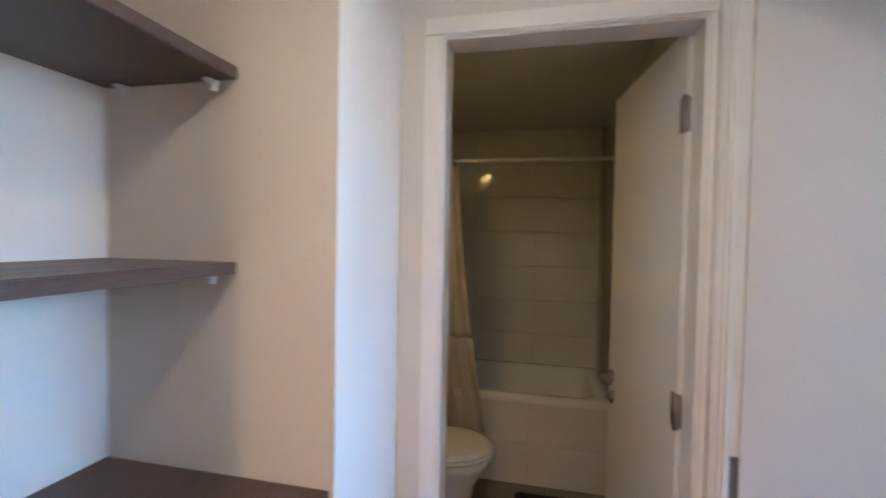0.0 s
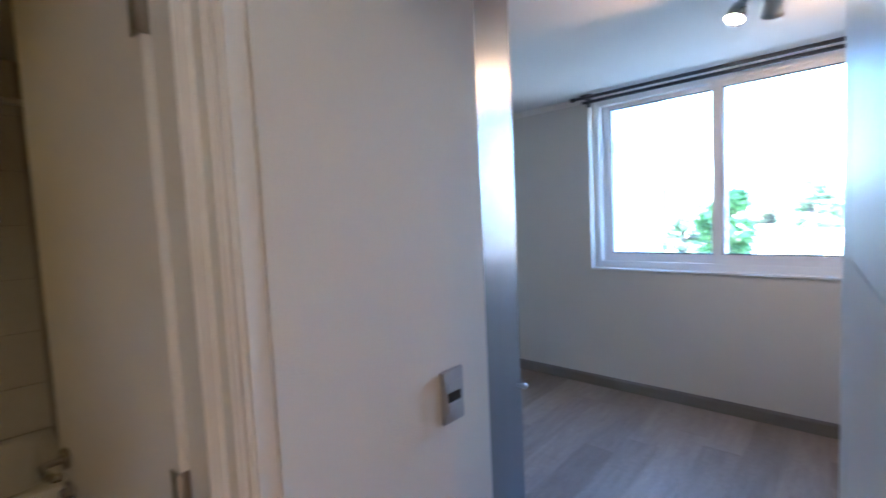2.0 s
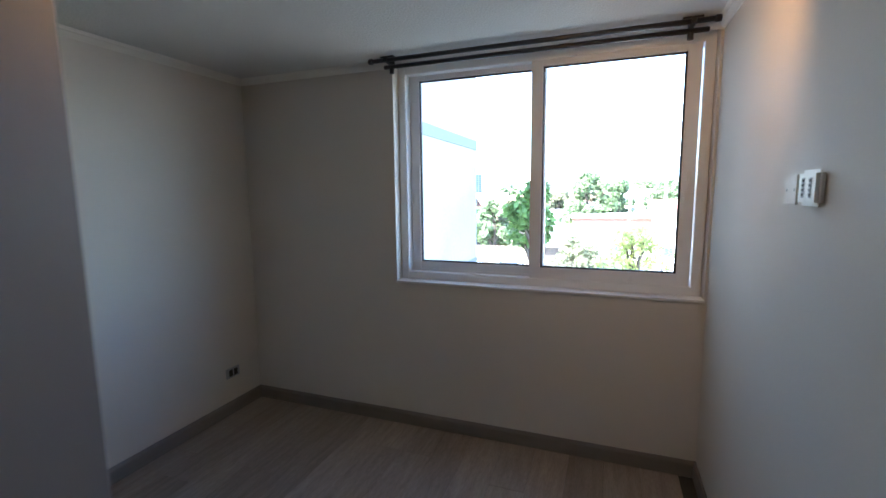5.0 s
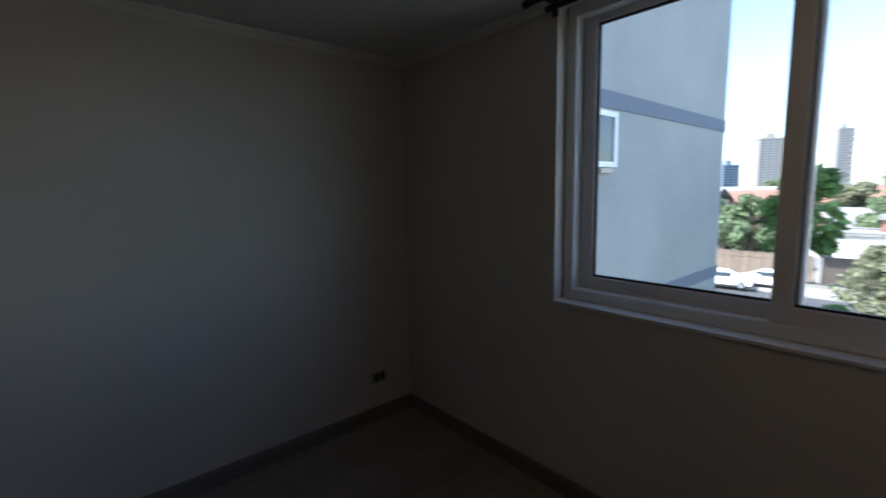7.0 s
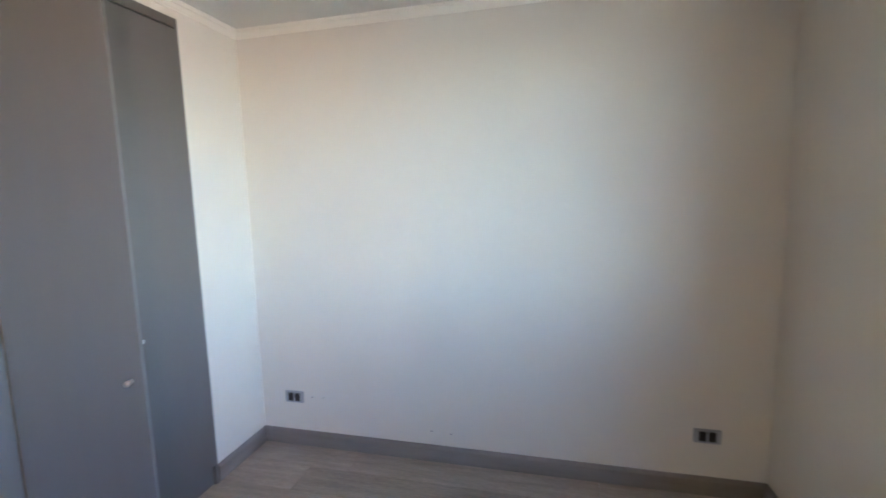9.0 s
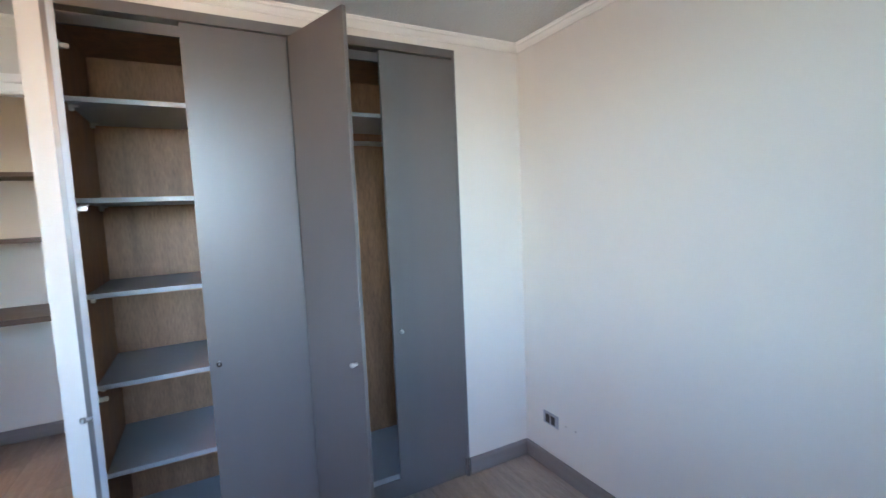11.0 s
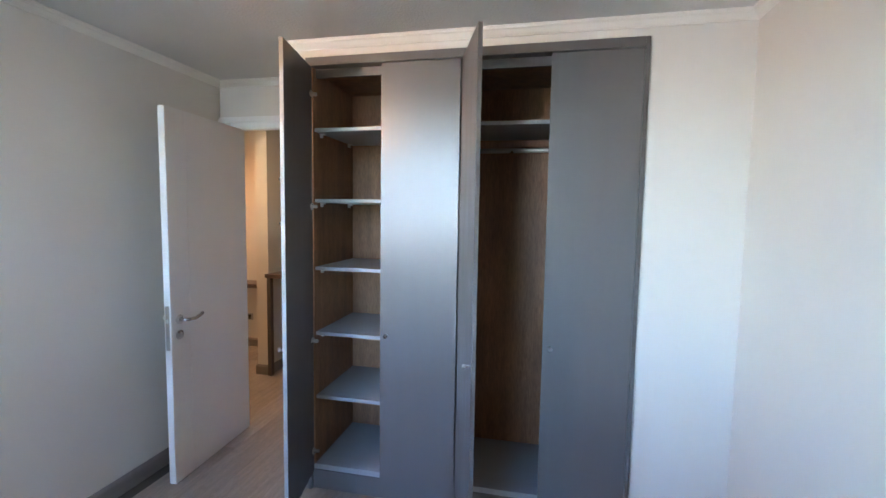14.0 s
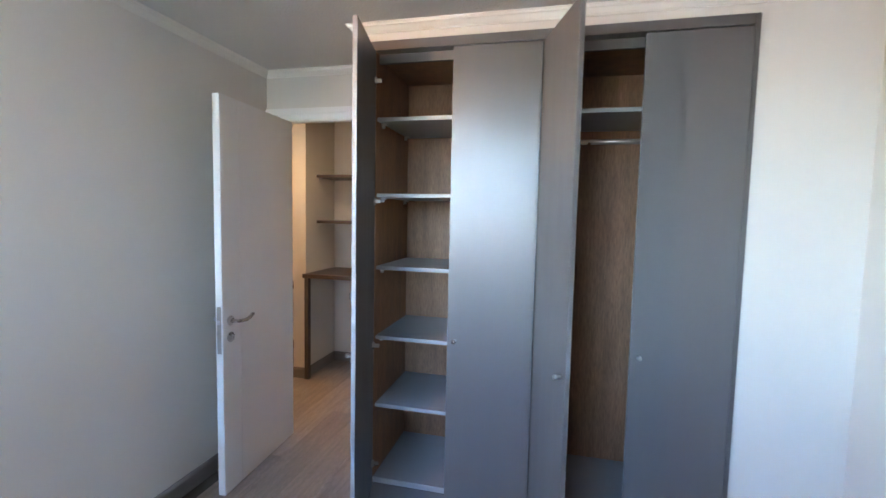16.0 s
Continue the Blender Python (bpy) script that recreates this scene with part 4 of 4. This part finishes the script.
def car(yaw, dist, turn):
    x, y = far(yaw, dist)
    c = thing("car", pose(x, y, GZ + 0.15, 0, 0, turn), "white parked hatchback car", "car", "parked cars")
    bm = bmesh.new()
    prof = [(-2.0, 0.3), (-2.05, 0.7), (-1.9, 0.95), (-1.6, 1.38), (-0.9, 1.47), (0.3, 1.42), (1.05, 0.98), (1.85, 0.82), (2.05, 0.6), (2.0, 0.3)]
    a, b = [bm.verts.new((px, -0.83, pz)) for px, pz in prof], [bm.verts.new((px, 0.83, pz)) for px, pz in prof]
    for q in a + b:
        if q.co.z > 1.1:
            q.co.y *= 0.8
    for k in range(len(prof)):
        bm.faces.new((a[k], a[(k + 1) % len(prof)], b[(k + 1) % len(prof)], b[k]))
    bm.faces.new(a)
    bm.faces.new(b)
    bmesh.ops.bevel(bm, geom=bm.edges[:], offset=0.06, segments=2, affect="EDGES")
    part("body", bm, CARPAINT, c)
    for s in (-1, 1):
        part("side_window", boxes((-1.4, s * 0.745 - 0.02, 0.98, 0.6, s * 0.745 + 0.02, 1.33), bevel=0.015), DARKGLASS, c)
        part("tail_light", boxes((-2.08, s * 0.65 - 0.12, 0.7, -1.95, s * 0.65 + 0.12, 0.9), bevel=0.02), REDWALL, c)
        for wx in (-1.3, 1.3):
            w = part("wheel", cyl((wx, s * 0.72, 0.31), (wx, s * 0.86, 0.31), 0.31, n=20, bevel=0.03), RUBBER, c, smooth=True)
            part("rim", cyl((wx, s * 0.855, 0.31), (wx, s * 0.87, 0.31), 0.19, n=16), POLE, w)
    part("rear_window", boxes((-1.92, -0.6, 1.0, -1.72, 0.6, 1.3), bevel=0.02), DARKGLASS, c)


car(16.2, 43.5, 10)
car(12.5, 45.0, 182)
car(-9.0, 44.5, 2)

# ---- pieces: tiles and planks ----
wt = structure("wall_tiles", boxes((-0.1185, -1.9545, 0.5, -0.112, -0.6055, 2.268)), GROUT, "cream glazed bathroom wall tiles above the tub", "wall tiles")


def pieces(name, parent, material, spots, size, bevel=0.0015):
    """Alike pieces on one mesh: size is (x, y, z), spots their lower corners."""
    first = None
    for s in spots:
        if first is None:
            bm = bmesh.new()
            box(bm, 0, 0, 0, *size)
            bmesh.ops.bevel(bm, geom=bm.edges[:], offset=bevel, segments=1, affect="EDGES")
            first = part(name, bm, material, parent, m=pose(*s))
        else:
            ob = new(name, first.data)
            ob.parent, ob.matrix_basis = parent, pose(*s)


TLW, TLH = 0.45, 0.252
pieces("tile", wt, TILE, [(-0.112, -1.955 + i * TLW, 0.503 + j * TLH) for i in range(3) for j in range(7)], (0.010, TLW - 0.002, TLH - 0.002))
pieces("tile", wt, TILE, [(-0.10 + i * 0.45, -1.9595, 0.503 + j * TLH - (0.504 if i > 1 else 0)) for i in range(4) for j in range(7)], (0.448, 0.010, TLH - 0.002))
pieces("panel_tile", fp, TILE, [(TW - 0.0158, 0.004 + i * 0.4475, 0.002 + j * 0.247) for i in range(3) for j in range(2)], (0.008, 0.4455, 0.245))
ft = structure("bathroom_floor", boxes((-0.1, -1.955, -0.012, BX - 0.045, -0.605, -0.006)), GROUT, "brown tiled bathroom floor", "floor")
pieces("floor_tile", ft, FLOORTILE, [(BX - 0.046 - (i + 1) * 0.35, -1.953 + j * 0.337, -0.006) for i in range(4) for j in range(4)], (0.347, 0.334, 0.006))

fl = structure("floor", boxes((0, DC, -0.0125, E, N, -0.009), (BX - 0.045, -2.2, -0.0125, 5.0, DC, -0.009)), SUBFLOOR, "grey-brown oak laminate plank floor", "floor")
PW, PL = 0.193, 1.29
rp = random.Random(11)
meshes = {}


def plank(x, y0, y1, w):
    key = (round(w, 4), round(y1 - y0, 3))
    if key not in meshes:
        bm = bmesh.new()
        box(bm, 0, 0, 0, key[0] - 0.0012, key[1] - 0.0012, 0.009)
        bmesh.ops.bevel(bm, geom=[e for e in bm.edges if min(v.co.z for v in e.verts) > 0.008], offset=0.0009, segments=1, affect="EDGES")
        meshes[key] = finish("plank", bm, PLANK)
        ob = meshes[key]
    else:
        ob = new("plank", meshes[key].data)
    ob.parent, ob.matrix_basis = fl, pose(x, y0, -0.009)


x = 0.0
while x < 5.0:
    w = min(PW, 5.0 - x)
    lo = -2.2 if x > BX - 0.1 else -0.02
    hi = N if x + w < E + 0.1 else DC - 0.002
    if lo < -1 and x < BX - 0.045:
        lo = DC
    y = lo - rp.choice((0.0, 0.2, 0.43, 0.64, 0.86, 1.07))
    while y < hi:
        a, b = max(y, lo), min(y + PL, hi)
        if b - a > 0.03:
            plank(x, a, b, w)
        y += PL
    x += PW
